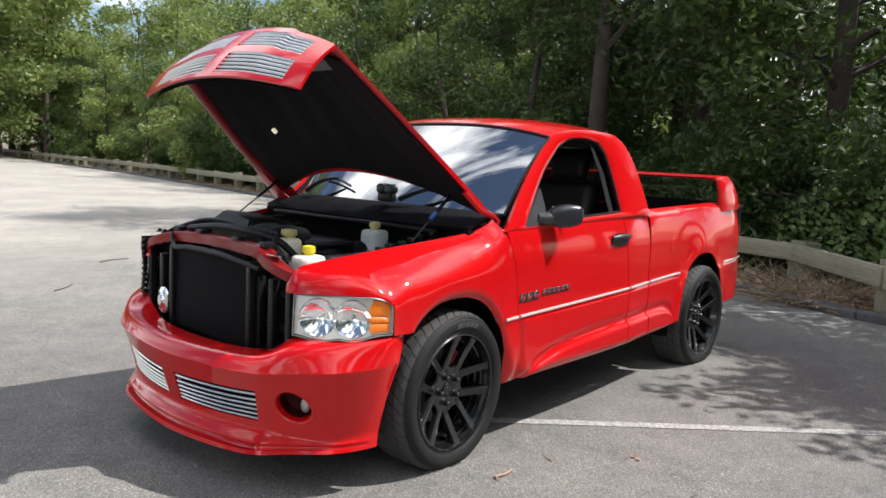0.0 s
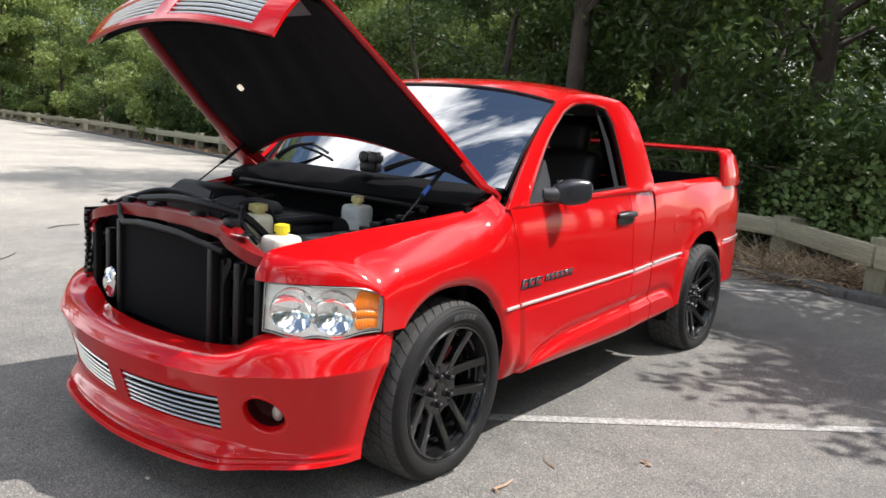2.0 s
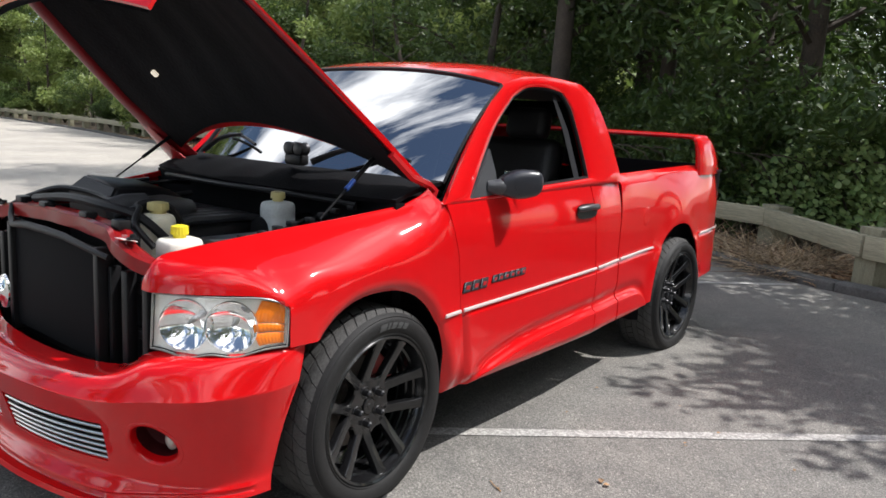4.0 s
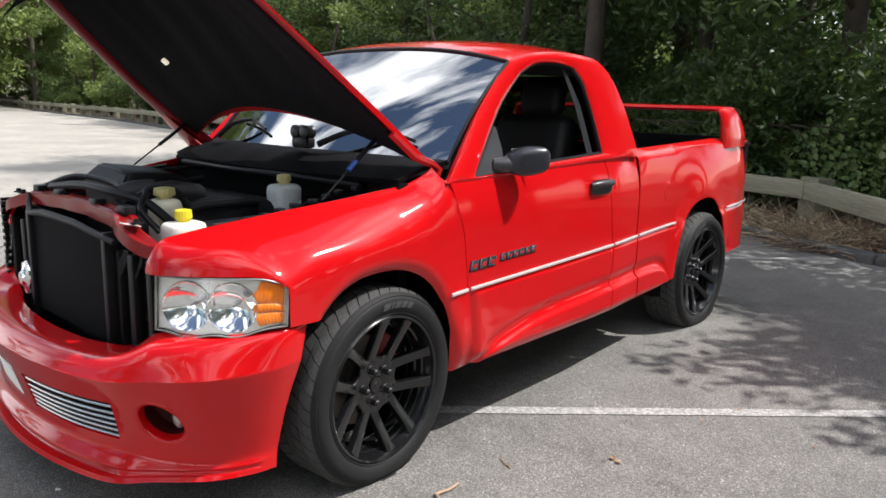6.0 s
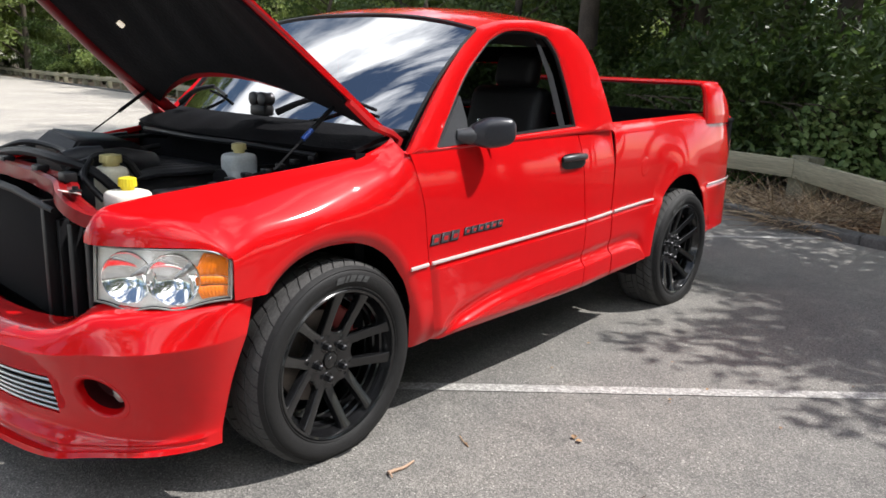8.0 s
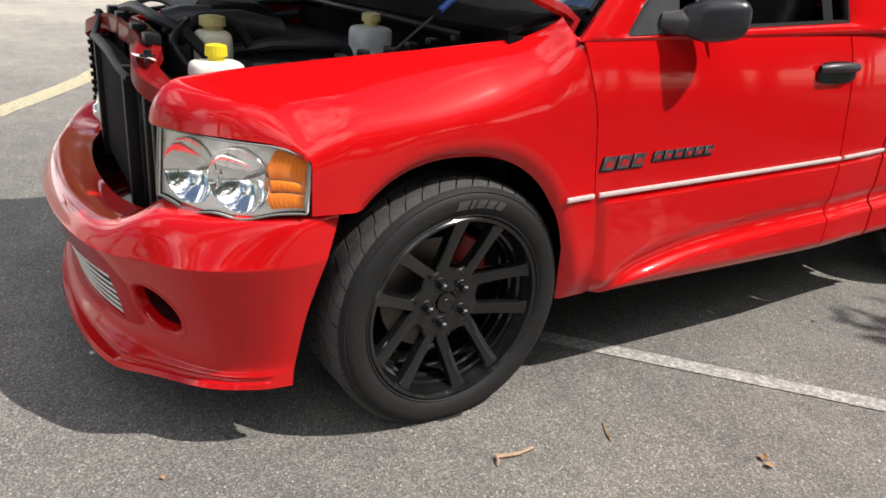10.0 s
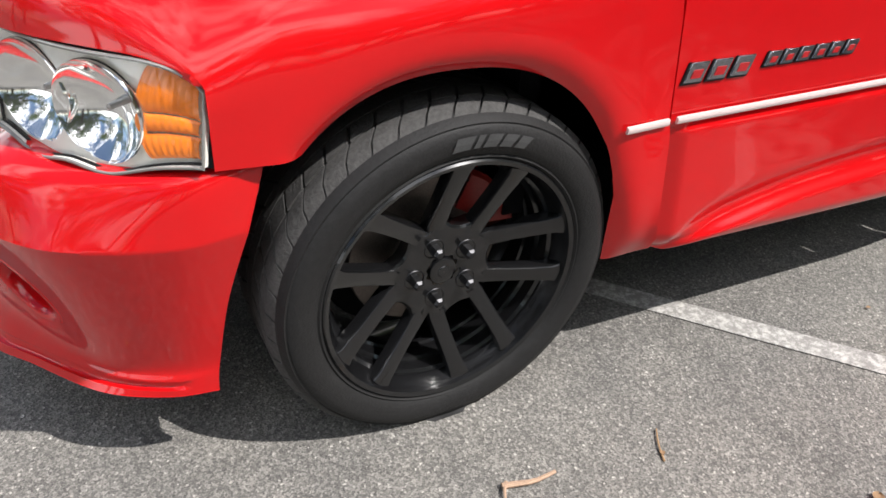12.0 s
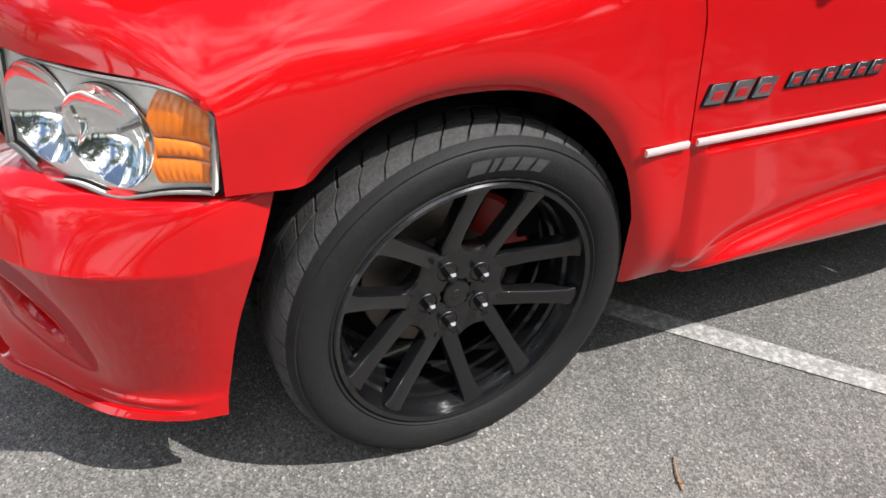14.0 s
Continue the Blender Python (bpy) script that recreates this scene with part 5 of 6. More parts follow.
a, b = [bm.verts.new(p) for p in lo], [bm.verts.new(p) for p in hi]
c = [bm.verts.new((p[0], p[1], 0.85)) for p in lo]
bm.faces.new(b)
for k in range(4):
    bm.faces.new((a[k], a[(k + 1) % 4], b[(k + 1) % 4], b[k]))
    bm.faces.new((c[k], c[(k + 1) % 4], a[(k + 1) % 4], a[k]))
bmesh.ops.bevel(bm, geom=bm.edges[:], offset=0.010, segments=2, affect="EDGES")
part("air_box", bm, BLACK, truck, "flat black air box lid")
bm = bmesh.new()
box(bm, (-0.46, 0.29, 0.75), (-0.16, 0.50, 1.03), 0.015)
part("battery", bm, DARK_GREY, truck, "dark battery case")
bm = bmesh.new()
tube(bm, [(0.16, 0.60, 1.02), (-0.02, 0.58, 1.02), (-0.12, 0.57, 1.02)], 0.055, 14)
part("master_cylinder", bm, BLACK, truck)
bm = bmesh.new()
tube(bm, [(-0.64, 0.80, 1.105), (-0.58, 0.80, 1.12), (-0.50, 0.80, 1.12)], 0.045, 16)
tube(bm, [(-0.52, 0.80, 1.10), (-0.40, 0.85, 1.10), (-0.25, 0.90, 1.07)], 0.05, 14)
part("intake_pipe", bm, DARK_GREY, truck)
HOSES = [
    ([(-0.70, 1.30, 1.10), (-0.70, 1.0, 1.135), (-0.68, 0.75, 1.13), (-0.62, 0.62, 1.10), (-0.55, 0.56, 1.02)], 0.018),
    ([(-0.66, 1.50, 1.08), (-0.60, 1.30, 1.14), (-0.55, 1.05, 1.13), (-0.60, 0.80, 1.10)], 0.012),
    ([(-0.50, 1.55, 1.10), (-0.35, 1.30, 1.12), (-0.25, 1.15, 1.10), (-0.10, 1.10, 1.12)], 0.014),
    ([(-0.66, 0.72, 1.09), (-0.60, 0.66, 1.13), (-0.66, 0.58, 1.08), (-0.62, 0.52, 1.00)], 0.012),
    ([(-0.25, 0.30, 1.05), (-0.10, 0.36, 1.07), (0.05, 0.42, 1.08), (0.15, 0.50, 1.05)], 0.010),
    ([(0.14, 0.30, 1.10), (-0.05, 0.28, 1.08), (-0.2, 0.30, 1.06), (-0.38, 0.33, 1.05)], 0.007),
    ([(0.14, 1.5, 1.12), (-0.1, 1.4, 1.14), (-0.3, 1.45, 1.10), (-0.5, 1.4, 1.08)], 0.010),
    ([(-0.70, 1.62, 1.02), (-0.55, 1.70, 1.06), (-0.3, 1.72, 1.09), (0.05, 1.74, 1.12)], 0.012),
    ([(-0.62, 0.70, 1.06), (-0.55, 0.74, 1.13), (-0.45, 0.72, 1.12), (-0.40, 0.70, 1.05)], 0.016),
]
for pts, r in HOSES:
    bm = bmesh.new()
    tube(bm, smooth_line(pts, 22), r, 8)
    part("hose", bm, HOSE, truck)
for k in range(10):
    bm = bmesh.new()
    y = 0.28 + 0.012 * math.sin(k * 2.1)
    x = -0.50 + 0.075 * k
    box(bm, (x, y - 0.02, 1.03 + 0.012 * k), (x + 0.03, y + 0.015, 1.05 + 0.012 * k), 0.004)
    part("fender_clip", bm, BLACK, truck)
# wipers and the twin washer block at the foot of the windscreen
for v0, v1, w in ((0.30, 0.02, 0), (0.80, 0.50, 1)):
    bm = bmesh.new()
    p0 = windscreen(0.03, v0) + Vector((-0.05, 0, 0.02))
    p1 = windscreen(0.16, (v0 + v1) / 2) + Vector((-0.03, 0, 0.035))
    p2 = windscreen(0.10, v1 + 0.06) + Vector((-0.01, 0, 0.025))
    tube(bm, smooth_line([p0, p0.lerp(p1, 0.5) + Vector((-0.01, 0, 0.02)), p1], 12), [0.016 - 0.0007 * k for k in range(12)], 8)
    wiper = part("wiper", bm, BLACK, truck, "black windscreen wiper")
    bm = bmesh.new()
    tube(bm, smooth_line([windscreen(0.20, v0 - 0.02) + Vector((-0.015, 0, 0.012)), p1 + Vector((0.012, 0, -0.012)), p2], 18), 0.008, 6)
    part("wiper_blade", bm, BLACK, wiper)
bm = bmesh.new()
box(bm, (-0.028, -0.055, -0.05), (0.028, 0.055, -0.002), 0.012, Matrix.Translation((0.15, 0.665, 1.330)))
rig = part("twin_nozzle", bm, BLACK, truck, "black block with two chrome cylinders on the cowl")
for y in (0.632, 0.698):
    bm = bmesh.new()
    lathe(bm, [(0.001, -0.03), (0.022, -0.030), (0.029, -0.026), (0.030, -0.015), (0.027, 0.0), (0.030, 0.022), (0.024, 0.03), (0.001, 0.032)], 24, Matrix.Translation((0.15, y, 1.352)) @ Matrix.Rotation(radians(-90), 4, "Z"))
    barrel = part("nozzle", bm, NUT, rig)

# ---- under the body, wheel housings, cabin ----
blocks("floor_pan", [((0.45, 0.16, 0.30), (2.55, 1.76, 0.42)), ((-0.70, 0.35, 0.30), (0.44, 1.57, 0.40)), ((3.47, 0.16, 0.45), (3.90, 1.76, 0.68))], BLACK_MATT, bevel=0.01)
blocks("chassis_rail", [((-0.60, 0.45, 0.24), (3.9, 0.55, 0.295))], BLACK_MATT, bevel=0.01, twin=True)
for x, r, hz in ((-0.02, 0.505, 0.36), (3.03, 0.555, 0.36)):
  for flip in (False, True):
    bm = bmesh.new()
    lathe(bm, [(r - 0.005, 0.016 if x < 1 else -0.008), (r + 0.02, 0.04), (r + 0.02, 0.36), (0.05, 0.36)], 30, Matrix.Translation((x, 0, hz)), arc=(-0.12 if x < 1 else 0.22, math.pi + (0.30 if x < 1 else 0.12)))
    if flip:
        for v in bm.verts:
            v.co.y = 2 * YC - v.co.y
    part("wheel_housing", bm, BLACK_MATT, truck)
bm = bmesh.new()
box(bm, (0.35, 0.06, 0.90), (0.72, 1.86, 1.19), 0.05, segments=3)
part("dashboard", bm, BLACK, truck, "black dashboard")
bm = bmesh.new()
lathe(bm, [(0.185 + 0.014 * math.cos(a), 0.014 * math.sin(a)) for a in (2 * math.pi * k / 8 for k in range(8))], 32, Matrix.Translation((0.86, 0.48, 1.16)) @ Matrix.Rotation(radians(-62), 4, "Z") @ Matrix.Rotation(radians(0), 4, "X"), close=True)
for v in bm.verts:
    v.co = Matrix.Translation((0.86, 0.48, 1.16)) @ Matrix.Rotation(radians(25), 4, "Y") @ Matrix.Rotation(radians(-28), 4, "Z") @ Matrix.Translation((-0.86, -0.48, -1.16)) @ v.co
part("steering_wheel", bm, BLACK, truck, "black steering wheel")
for y in (0.50, 1.42):
    bm = bmesh.new()
    box(bm, (1.15, y - 0.27, 0.72), (1.65, y + 0.27, 0.93), 0.06, segments=3)
    seat = part("bucket_seat", bm, SEAT, truck, "black leather bucket seat")
    bm = bmesh.new()
    box(bm, (-0.09, -0.26, 0), (0.09, 0.26, 0.55), 0.07, Matrix.Translation((1.62, y, 0.90)) @ Matrix.Rotation(radians(14), 4, "Y"), 3)
    part("backrest", bm, SEAT, seat)
    bm = bmesh.new()
    box(bm, (-0.06, -0.14, 0), (0.06, 0.14, 0.19), 0.05, Matrix.Translation((1.765, y, 1.43)) @ Matrix.Rotation(radians(12), 4, "Y"), 3)
    part("headrest", bm, SEAT, seat)
blocks("door_lining", [((0.56, 0.0, 0.56), (1.65, 0.03, 1.17))], BLACK_MATT, twin=True)
blocks("cabin_floor", [((0.40, 0.035, 0.50), (1.98, 1.885, 0.55))], BLACK_MATT)
bm = bmesh.new()
box(bm, (0.93, 0.86, 1.60), (0.96, 1.10, 1.67), 0.01)
part("inner_mirror", bm, BLACK, truck)
bm = bmesh.new()
sheet(bm, lambda u, v: roof(0.05 + 0.9 * u, 0.03 + 0.94 * v) + Vector((0, 0, -0.03)), 12, 12)
part("headliner", bm, mat("grey_headliner", (0.10, 0.10, 0.10), 0.9, vary=0.1, scale=20), truck)


# ---- wheels ----
GROW = 1.022
STAND = HUB_Z / GROW
def squash(bm, r0):
    """Flattens the tyre a little where it stands."""
    for v in bm.verts:
        if v.co.z < -STAND:
            v.co.z = -STAND + (v.co.z + STAND) * 0.04
            v.co.y += -0.012 if v.co.y < 0.1 else 0.012


def build_wheel(front):
    wheel = new("wheel")
    wheel.parent = truck
    tagged(wheel, "gloss black ten-spoke alloy wheel with a wide road tyre")
    bm = bmesh.new()
    prof = [(0.283, -0.020), (0.290, -0.030), (0.300, -0.040), (0.304, -0.037), (0.308, -0.041), (0.325, -0.0475), (0.345, -0.049), (0.362, -0.045), (0.366, -0.040), (0.370, -0.041), (0.380, -0.026), (0.387, -0.006),
            (0.3885, 0.020), (0.3885, 0.195), (0.387, 0.218), (0.380, 0.236), (0.362, 0.252), (0.335, 0.256), (0.300, 0.246), (0.283, 0.225)]
    lathe(bm, prof, 128)
    squash(bm, 0.395)
    tyre = part("tyre", bm, RUBBER, wheel, "black low-profile tyre")
    # tread: curved shoulder blocks and middle ribs
    bm = bmesh.new()
    count = 44
    for k in range(count):
        a0 = 2 * math.pi * k / count
        for y0, y1, lag0, lag1, fill in ((-0.024, 0.028, 0.10, 0.0, 0.90), (0.034, 0.078, 0.0, -0.05, 0.86), (0.120, 0.164, -0.05, 0.0, 0.86), (0.170, 0.222, 0.0, 0.10, 0.90)):
            n = 5
            rows = []
            for i in range(n + 1):
                f = i / n
                row = []
                for j in range(4):
                    g = j / 3
                    y = y0 + (y1 - y0) * g
                    drop = 0.016 * max(0.0, (0.004 - y) / 0.028) ** 2 + 0.016 * max(0.0, (y - 0.194) / 0.028) ** 2
                    a = a0 + (fill * f) * 2 * math.pi / count + lag0 + (lag1 - lag0) * g
                    row.append((0.396 - drop, a, y))
                rows.append(row)
            top = [[bm.verts.new((r * math.cos(a), y, r * math.sin(a))) for r, a, y in row] for row in rows]
            low = [[bm.verts.new(((r - 0.010) * math.cos(a), y, (r - 0.010) * math.sin(a))) for r, a, y in row] for row in rows]
            for i in range(n):
                for j in range(3):
                    bm.faces.new((top[i][j], top[i + 1][j], top[i + 1][j + 1], top[i][j + 1]))
                for j in (0, 3):
                    bm.faces.new((top[i][j], top[i + 1][j], low[i + 1][j], low[i][j]))
            for i in (0, n):
                for j in range(3):
                    bm.faces.new((top[i][j], top[i][j + 1], low[i][j + 1], low[i][j]))
    lathe(bm, [(0.386, 0.082), (0.396, 0.083), (0.396, 0.115), (0.386, 0.116)], 96)
    squash(bm, 0.395)
    part("tread", bm, TREAD, tyre, "grey dusty tread blocks")
    # print on the sidewall: plain slanted shapes
    def patch(a0, a1, r0, r1, lean=0.0):
        bm = bmesh.new()
        rows = []
        for i in range(5):
            f = i / 4
            rows.append([bm.verts.new((r * math.cos(radians(a0 + (a1 - a0) * f - lean * g)), y, r * math.sin(radians(a0 + (a1 - a0) * f - lean * g)))) for g, r, y in ((0, r0, -0.0510), (0.5, (r0 + r1) / 2, -0.0512), (1, r1, -0.0495))])
        for p, q in zip(rows, rows[1:]):
            for j in range(2):
                bm.faces.new((p[j], q[j], q[j + 1], p[j + 1]))
        part("tyre_print", bm, GREY_PRINT, tyre, "pale worn shape printed on the sidewall", False)
    for turn in (0,):
        for a, wide in ((98.0, 6.4), (90.4, 2.3), (86.8, 5.0), (80.6, 4.8), (74.6, 4.4)):
            patch(a + turn, a - wide + turn, 0.325, 0.350, 2.2)
    # rim barrel and lip
    bm = bmesh.new()
    lathe(bm, [(0.296, -0.022), (0.296, -0.034), (0.290, -0.040), (0.281, -0.036), (0.277, -0.024), (0.275, -0.010), (0.266, 0.004), (0.266, 0.012), (0.259, 0.018), (0.257, 0.045), (0.250, 0.051), (0.248, 0.12), (0.258, 0.20), (0.284, 0.228)], 96)
    lathe(bm, [(0.250, 0.085), (0.244, 0.090), (0.244, 0.096), (0.250, 0.100)], 96)
    rim = part("rim", bm, RIM, wheel, "gloss black rim")
    # paired spokes
    for k in range(5):
        phi = radians(4 + 72 * k)
        for w in (-1, 1):
            bm = bmesh.new()
            stations = []
            for r, mid, half, y in ((0.060, 0.036, 0.020, 0.032), (0.090, 0.0440, 0.0235, 0.030), (0.120, 0.0505, 0.0205, 0.026), (0.170, 0.0565, 0.0190, 0.010), (0.220, 0.0620, 0.0195, -0.007), (0.262, 0.0665, 0.0215, -0.021), (0.279, 0.0690, 0.0275, -0.026)):
                stations.append((r, w * mid, half, y))
            rows = []
            for r, mid, half, y in stations:
                rr = math.sqrt(max(0.0, r * r - mid * mid)) if r > 0.1 else r
                prof = [(-half, 0.034), (-half, 0.006), (-half + 0.003, 0.001), (-half + 0.008, 0.0), (half - 0.008, 0.0), (half - 0.003, 0.001), (half, 0.006), (half, 0.034)]
                ring = []
                for t, d in prof:
                    a, b = rr, mid + t
                    ring.append(bm.verts.new((a * math.cos(phi) - b * math.sin(phi), y + d, a * math.sin(phi) + b * math.cos(phi))))
                rows.append(ring)
            for a, b in zip(rows, rows[1:]):
                for j in range(8):
                    bm.faces.new((a[j], a[(j + 1) % 8], b[(j + 1) % 8], b[j]))
            bm.faces.new(rows[0])
            bm.faces.new(rows[-1][::-1])
            part("spoke", bm, RIM, rim, smooth=True, angle=35)
    bm = bmesh.new()
    star = []
    for k in range(60):
        a = 2 * math.pi * k / 60
        near = max(math.exp(-((math.remainder(a - radians(4 + 72 * j + w * 21.5), 2 * math.pi)) / radians(9.5)) ** 2) for j in range(5) for w in (-1, 1))
        star.append((a, 0.110 + 0.022 * near))
    rings = []
    for f, y in ((0.30, 0.032), (0.42, 0.029), (0.95, 0.0275), (1.0, 0.032), (1.0, 0.065)):
        rings.append([bm.verts.new((f * r * math.cos(a), y, f * r * math.sin(a))) for a, r in star])
    for a, b in zip(rings, rings[1:]):
        for j in range(60):
            bm.faces.new((a[j], a[(j + 1) % 60], b[(j + 1) % 60], b[j]))
    part("hub", bm, RIM, rim)
    bm = bmesh.new()
    lathe(bm, [(0.001, 0.024), (0.012, 0.024), (0.014, 0.026), (0.026, 0.025), (0.031, 0.027), (0.033, 0.034), (0.033, 0.048)], 36)
    part("centre_cap", bm, RIM, rim)
    for k in range(5):
        a = radians(40 + 72 * k)
        c = Vector((0.068 * math.cos(a), 0.028, 0.068 * math.sin(a)))
        bm = bmesh.new()
        lathe(bm, [(0.0235, 0.0005), (0.0225, -0.001), (0.0195, 0.006), (0.0195, 0.010)], 20, Matrix.Translation(c))
        lathe(bm, [(0.001, -0.030), (0.008, -0.029), (0.0128, -0.023), (0.0138, 0.004), (0.0175, 0.008)], 6, Matrix.Translation(c))
        part("wheel_nut", bm, NUT, rim, "dark chrome wheel nut", smooth=True, angle=25)
    # brake
    bm = bmesh.new()
    lathe(bm, [(0.06, 0.105), (0.09, 0.100), (0.095, 0.115), (0.180, 0.115), (0.182, 0.118), (0.182, 0.140), (0.09, 0.142)], 60)
    brake = part("brake_disc", bm, RUST, wheel, "brake disc behind the spokes")
    bm = bmesh.new()
    side = 1 if front else -1
    lathe(bm, [(0.125, 0.085), (0.205, 0.085), (0.215, 0.095), (0.215, 0.165), (0.125, 0.165)], 14, arc=(radians(8), radians(66)), close=True)
    part("brake_caliper", bm, CALIPER, brake, "dark red brake caliper")
    bm = bmesh.new()
    lathe(bm, [(0.02, 0.17), (0.23, 0.17), (0.235, 0.175), (0.235, 0.18)], 40)
    part("backing_plate", bm, BLACK_MATT, brake)
    return wheel


big = Matrix.Diagonal((GROW, 1.0, GROW, 1.0))
wheel = build_wheel(True)
wheel.matrix_basis = pose(0.0, -0.017, HUB_Z, 0, 0, 3) @ big
copy_thing(wheel, pose(3.06, 0.000, HUB_Z, 0, -31, 0) @ big)
copy_thing(wheel, pose(0.0, 2 * YC + 0.017, HUB_Z, 0, 20, 183) @ big)
copy_thing(wheel, pose(3.06, 2 * YC, HUB_Z, 0, 50, 180) @ big)


# ---- woods ----
def leaf_cloud(rng, clumps, per, size, spread):
    """Vertices and faces of many small folded leaves round the clump centres."""
    vs, fs = [], []
    for c, rad in clumps:
        for _ in range(per):
            d = rng.normal(0, 1, 3)
            d /= np.linalg.norm(d) + 1e-9
            p = np.array(c) + d * rad * (rng.random() ** 0.45) * np.array((1, 1, spread))
            s = size * (0.6 + 0.8 * rng.random())
            n = rng.normal(0, 1, 3) + np.array((0, 0, 0.9))
            n /= np.linalg.norm(n)
            t = np.cross(n, rng.normal(0, 1, 3))
            t /= np.linalg.norm(t) + 1e-9
            b = np.cross(n, t)
            k = len(vs)
            vs += [p - t * s, p + b * s * 0.42 - n * s * 0.12, p + t * s, p - b * s * 0.42 - n * s * 0.12]
            fs += [(k, k + 1, k + 2), (k, k + 2, k + 3)]
    return vs, fs


def mesh_from(name, vs, fs, material, parent, label=""):
    me = bpy.data.meshes.new(name)
    me.from_pydata([tuple(v) for v in vs], [], fs)
    me.materials.append(material)
    ob = new(name, me)
    ob.parent = parent
    if label:
        tagged(ob, label)
    return ob


def build_tree(seed, height, crown_low, width, leaves, size, material, label, lean=0.0, trunk_r=0.16):
    rng = np.random.default_rng(seed)
    tree = thing("tree", label, "tree", "woods beyond the rail")
    bm = bmesh.new()
    top = Vector((lean * height, 0.3 * lean * height, height * 0.92))
    spine = [Vector((0, 0, -0.2)), Vector((0.05 * height * lean, 0, height * 0.25)), top * 0.6 + Vector((rng.normal(0, 0.15), rng.normal(0, 0.15), 0)), top]
    pts = smooth_line(spine, 14)
    tube(bm, pts, [trunk_r * (1.25 if k == 0 else 1.0) * (1 - 0.85 * k / 13) for k in range(14)], 9)
    clumps = []
    for k in range(int(10 + 8 * rng.random())):
        f = crown_low / height + (0.96 - crown_low / height) * (k + rng.random()) / 17
        f = min(f, 0.97)
        base = catmull(spine, f)
        ang = rng.random() * 2 * math.pi
        reach = width * (0.45 + 0.55 * rng.random()) * (1.15 - 0.7 * max(0, f - 0.5))
        tip = base + Vector((math.cos(ang) * reach, math.sin(ang) * reach, reach * (0.15 + 0.35 * rng.random())))
        mid = base.lerp(tip, 0.5) + Vector((0, 0, 0.12 * reach))
        r0 = trunk_r * 0.38 * (1.1 - f)
        tube(bm, smooth_line([base, mid, tip], 6), [r0 * (1 - 0.14 * i) for i in range(6)], 5)
        for t in (0.45, 0.75, 1.0):
            c = base.lerp(tip, t) + Vector(rng.normal(0, 0.25, 3).tolist()) * width * 0.3
            clumps.append((tuple(c), width * (0.20 + 0.16 * rng.random())))
    part("trunk", bm, BARK, tree)
    vs, fs = leaf_cloud(rng, clumps, max(8, leaves // len(clumps)), size, 0.62)
    mesh_from("crown", vs, fs, material, tree)
    return tree


def build_shrub(seed, height, width, leaves, size, material, label, name="shrub"):
    rng = np.random.default_rng(seed)
    shrub = thing(name, label, "shrub", "undergrowth beyond the rail")
    bm = bmesh.new()
    clumps = []
    for k in range(9):
        ang = 2 * math.pi * rng.random()
        reach = width * (0.25 + 0.6 * rng.random())
        tip = Vector((math.cos(ang) * reach, math.sin(ang) * reach, height * (0.35 + 0.6 * rng.random())))
        tube(bm, smooth_line([Vector((0, 0, -0.1)), tip * 0.5 + Vector((0, 0, 0.12 * height)), tip], 6), [0.022 * (1 - 0.13 * i) for i in range(6)], 5)
        for t in (0.5, 0.8, 1.0):
            clumps.append((tuple(tip * t + Vector(rng.normal(0, 0.1, 3).tolist()) * width), width * (0.22 + 0.18 * rng.random())))
    part("stem", bm, BARK, shrub)
    vs, fs = leaf_cloud(rng, clumps, leaves // len(clumps), size, 0.8)
    vs = [(v[0], v[1], max(v[2], 0.03)) for v in vs]
    mesh_from("foliage", vs, fs, material, shrub)
    return shrub


rng = np.random.default_rng(11)
rail_line = smooth_line([Vector((*p, 0)) for p in RAIL], 240)


def beyond(f, d):
    """A place d metres beyond the rail at the share f of its length."""
    k = min(len(rail_line) - 2, max(0, int(f * (len(rail_line) - 1))))
    p, q = rail_line[k], rail_line[k + 1]
    t = (q - p).normalized()
    return p + Vector((t.y, -t.x, 0)) * d


kinds = [build_tree(1, 15, 3.2, 3.4, 8600, 0.100, LEAF_MID, "tall broadleaf tree with dark green foliage", 0.02, 0.20),
         build_tree(2, 17, 4.4, 3.8, 9000, 0.105, LEAF_MID, "tall shaded tree with a bare dark trunk", -0.03, 0.24),
         build_tree(3, 12, 2.0, 3.0, 8200, 0.098, LEAF_MID, "leafy green tree of middle height", 0.03, 0.14)]
kinds.append(build_tree(9, 10, 2.4, 2.9, 9000, 0.085, LEAF_MID, "small-leaved green tree beside the lot", 0.02, 0.12))
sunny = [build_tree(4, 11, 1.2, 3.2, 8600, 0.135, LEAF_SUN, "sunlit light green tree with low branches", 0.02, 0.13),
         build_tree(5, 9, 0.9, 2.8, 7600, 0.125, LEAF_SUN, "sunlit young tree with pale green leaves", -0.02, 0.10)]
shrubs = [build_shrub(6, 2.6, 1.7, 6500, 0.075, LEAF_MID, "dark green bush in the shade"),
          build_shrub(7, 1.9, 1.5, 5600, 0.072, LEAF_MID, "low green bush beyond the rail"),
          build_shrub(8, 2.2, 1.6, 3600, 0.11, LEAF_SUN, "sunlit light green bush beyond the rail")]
used = {}


def plant(ob, place, size, turn):
    m = Matrix.Translation(place) @ Matrix.Rotation(turn, 4, "Z") @ Matrix.Rotation(0.05 * math.sin(turn * 3), 4, "X")
    if ob.name not in used:
        used[ob.name] = True
        ob.matrix_basis = m @ Matrix.Scale(size, 4)
        return ob
    c = copy_thing(ob, m)
    c.scale = (size, size, size * (0.92 + 0.16 * random.random()))
    return c


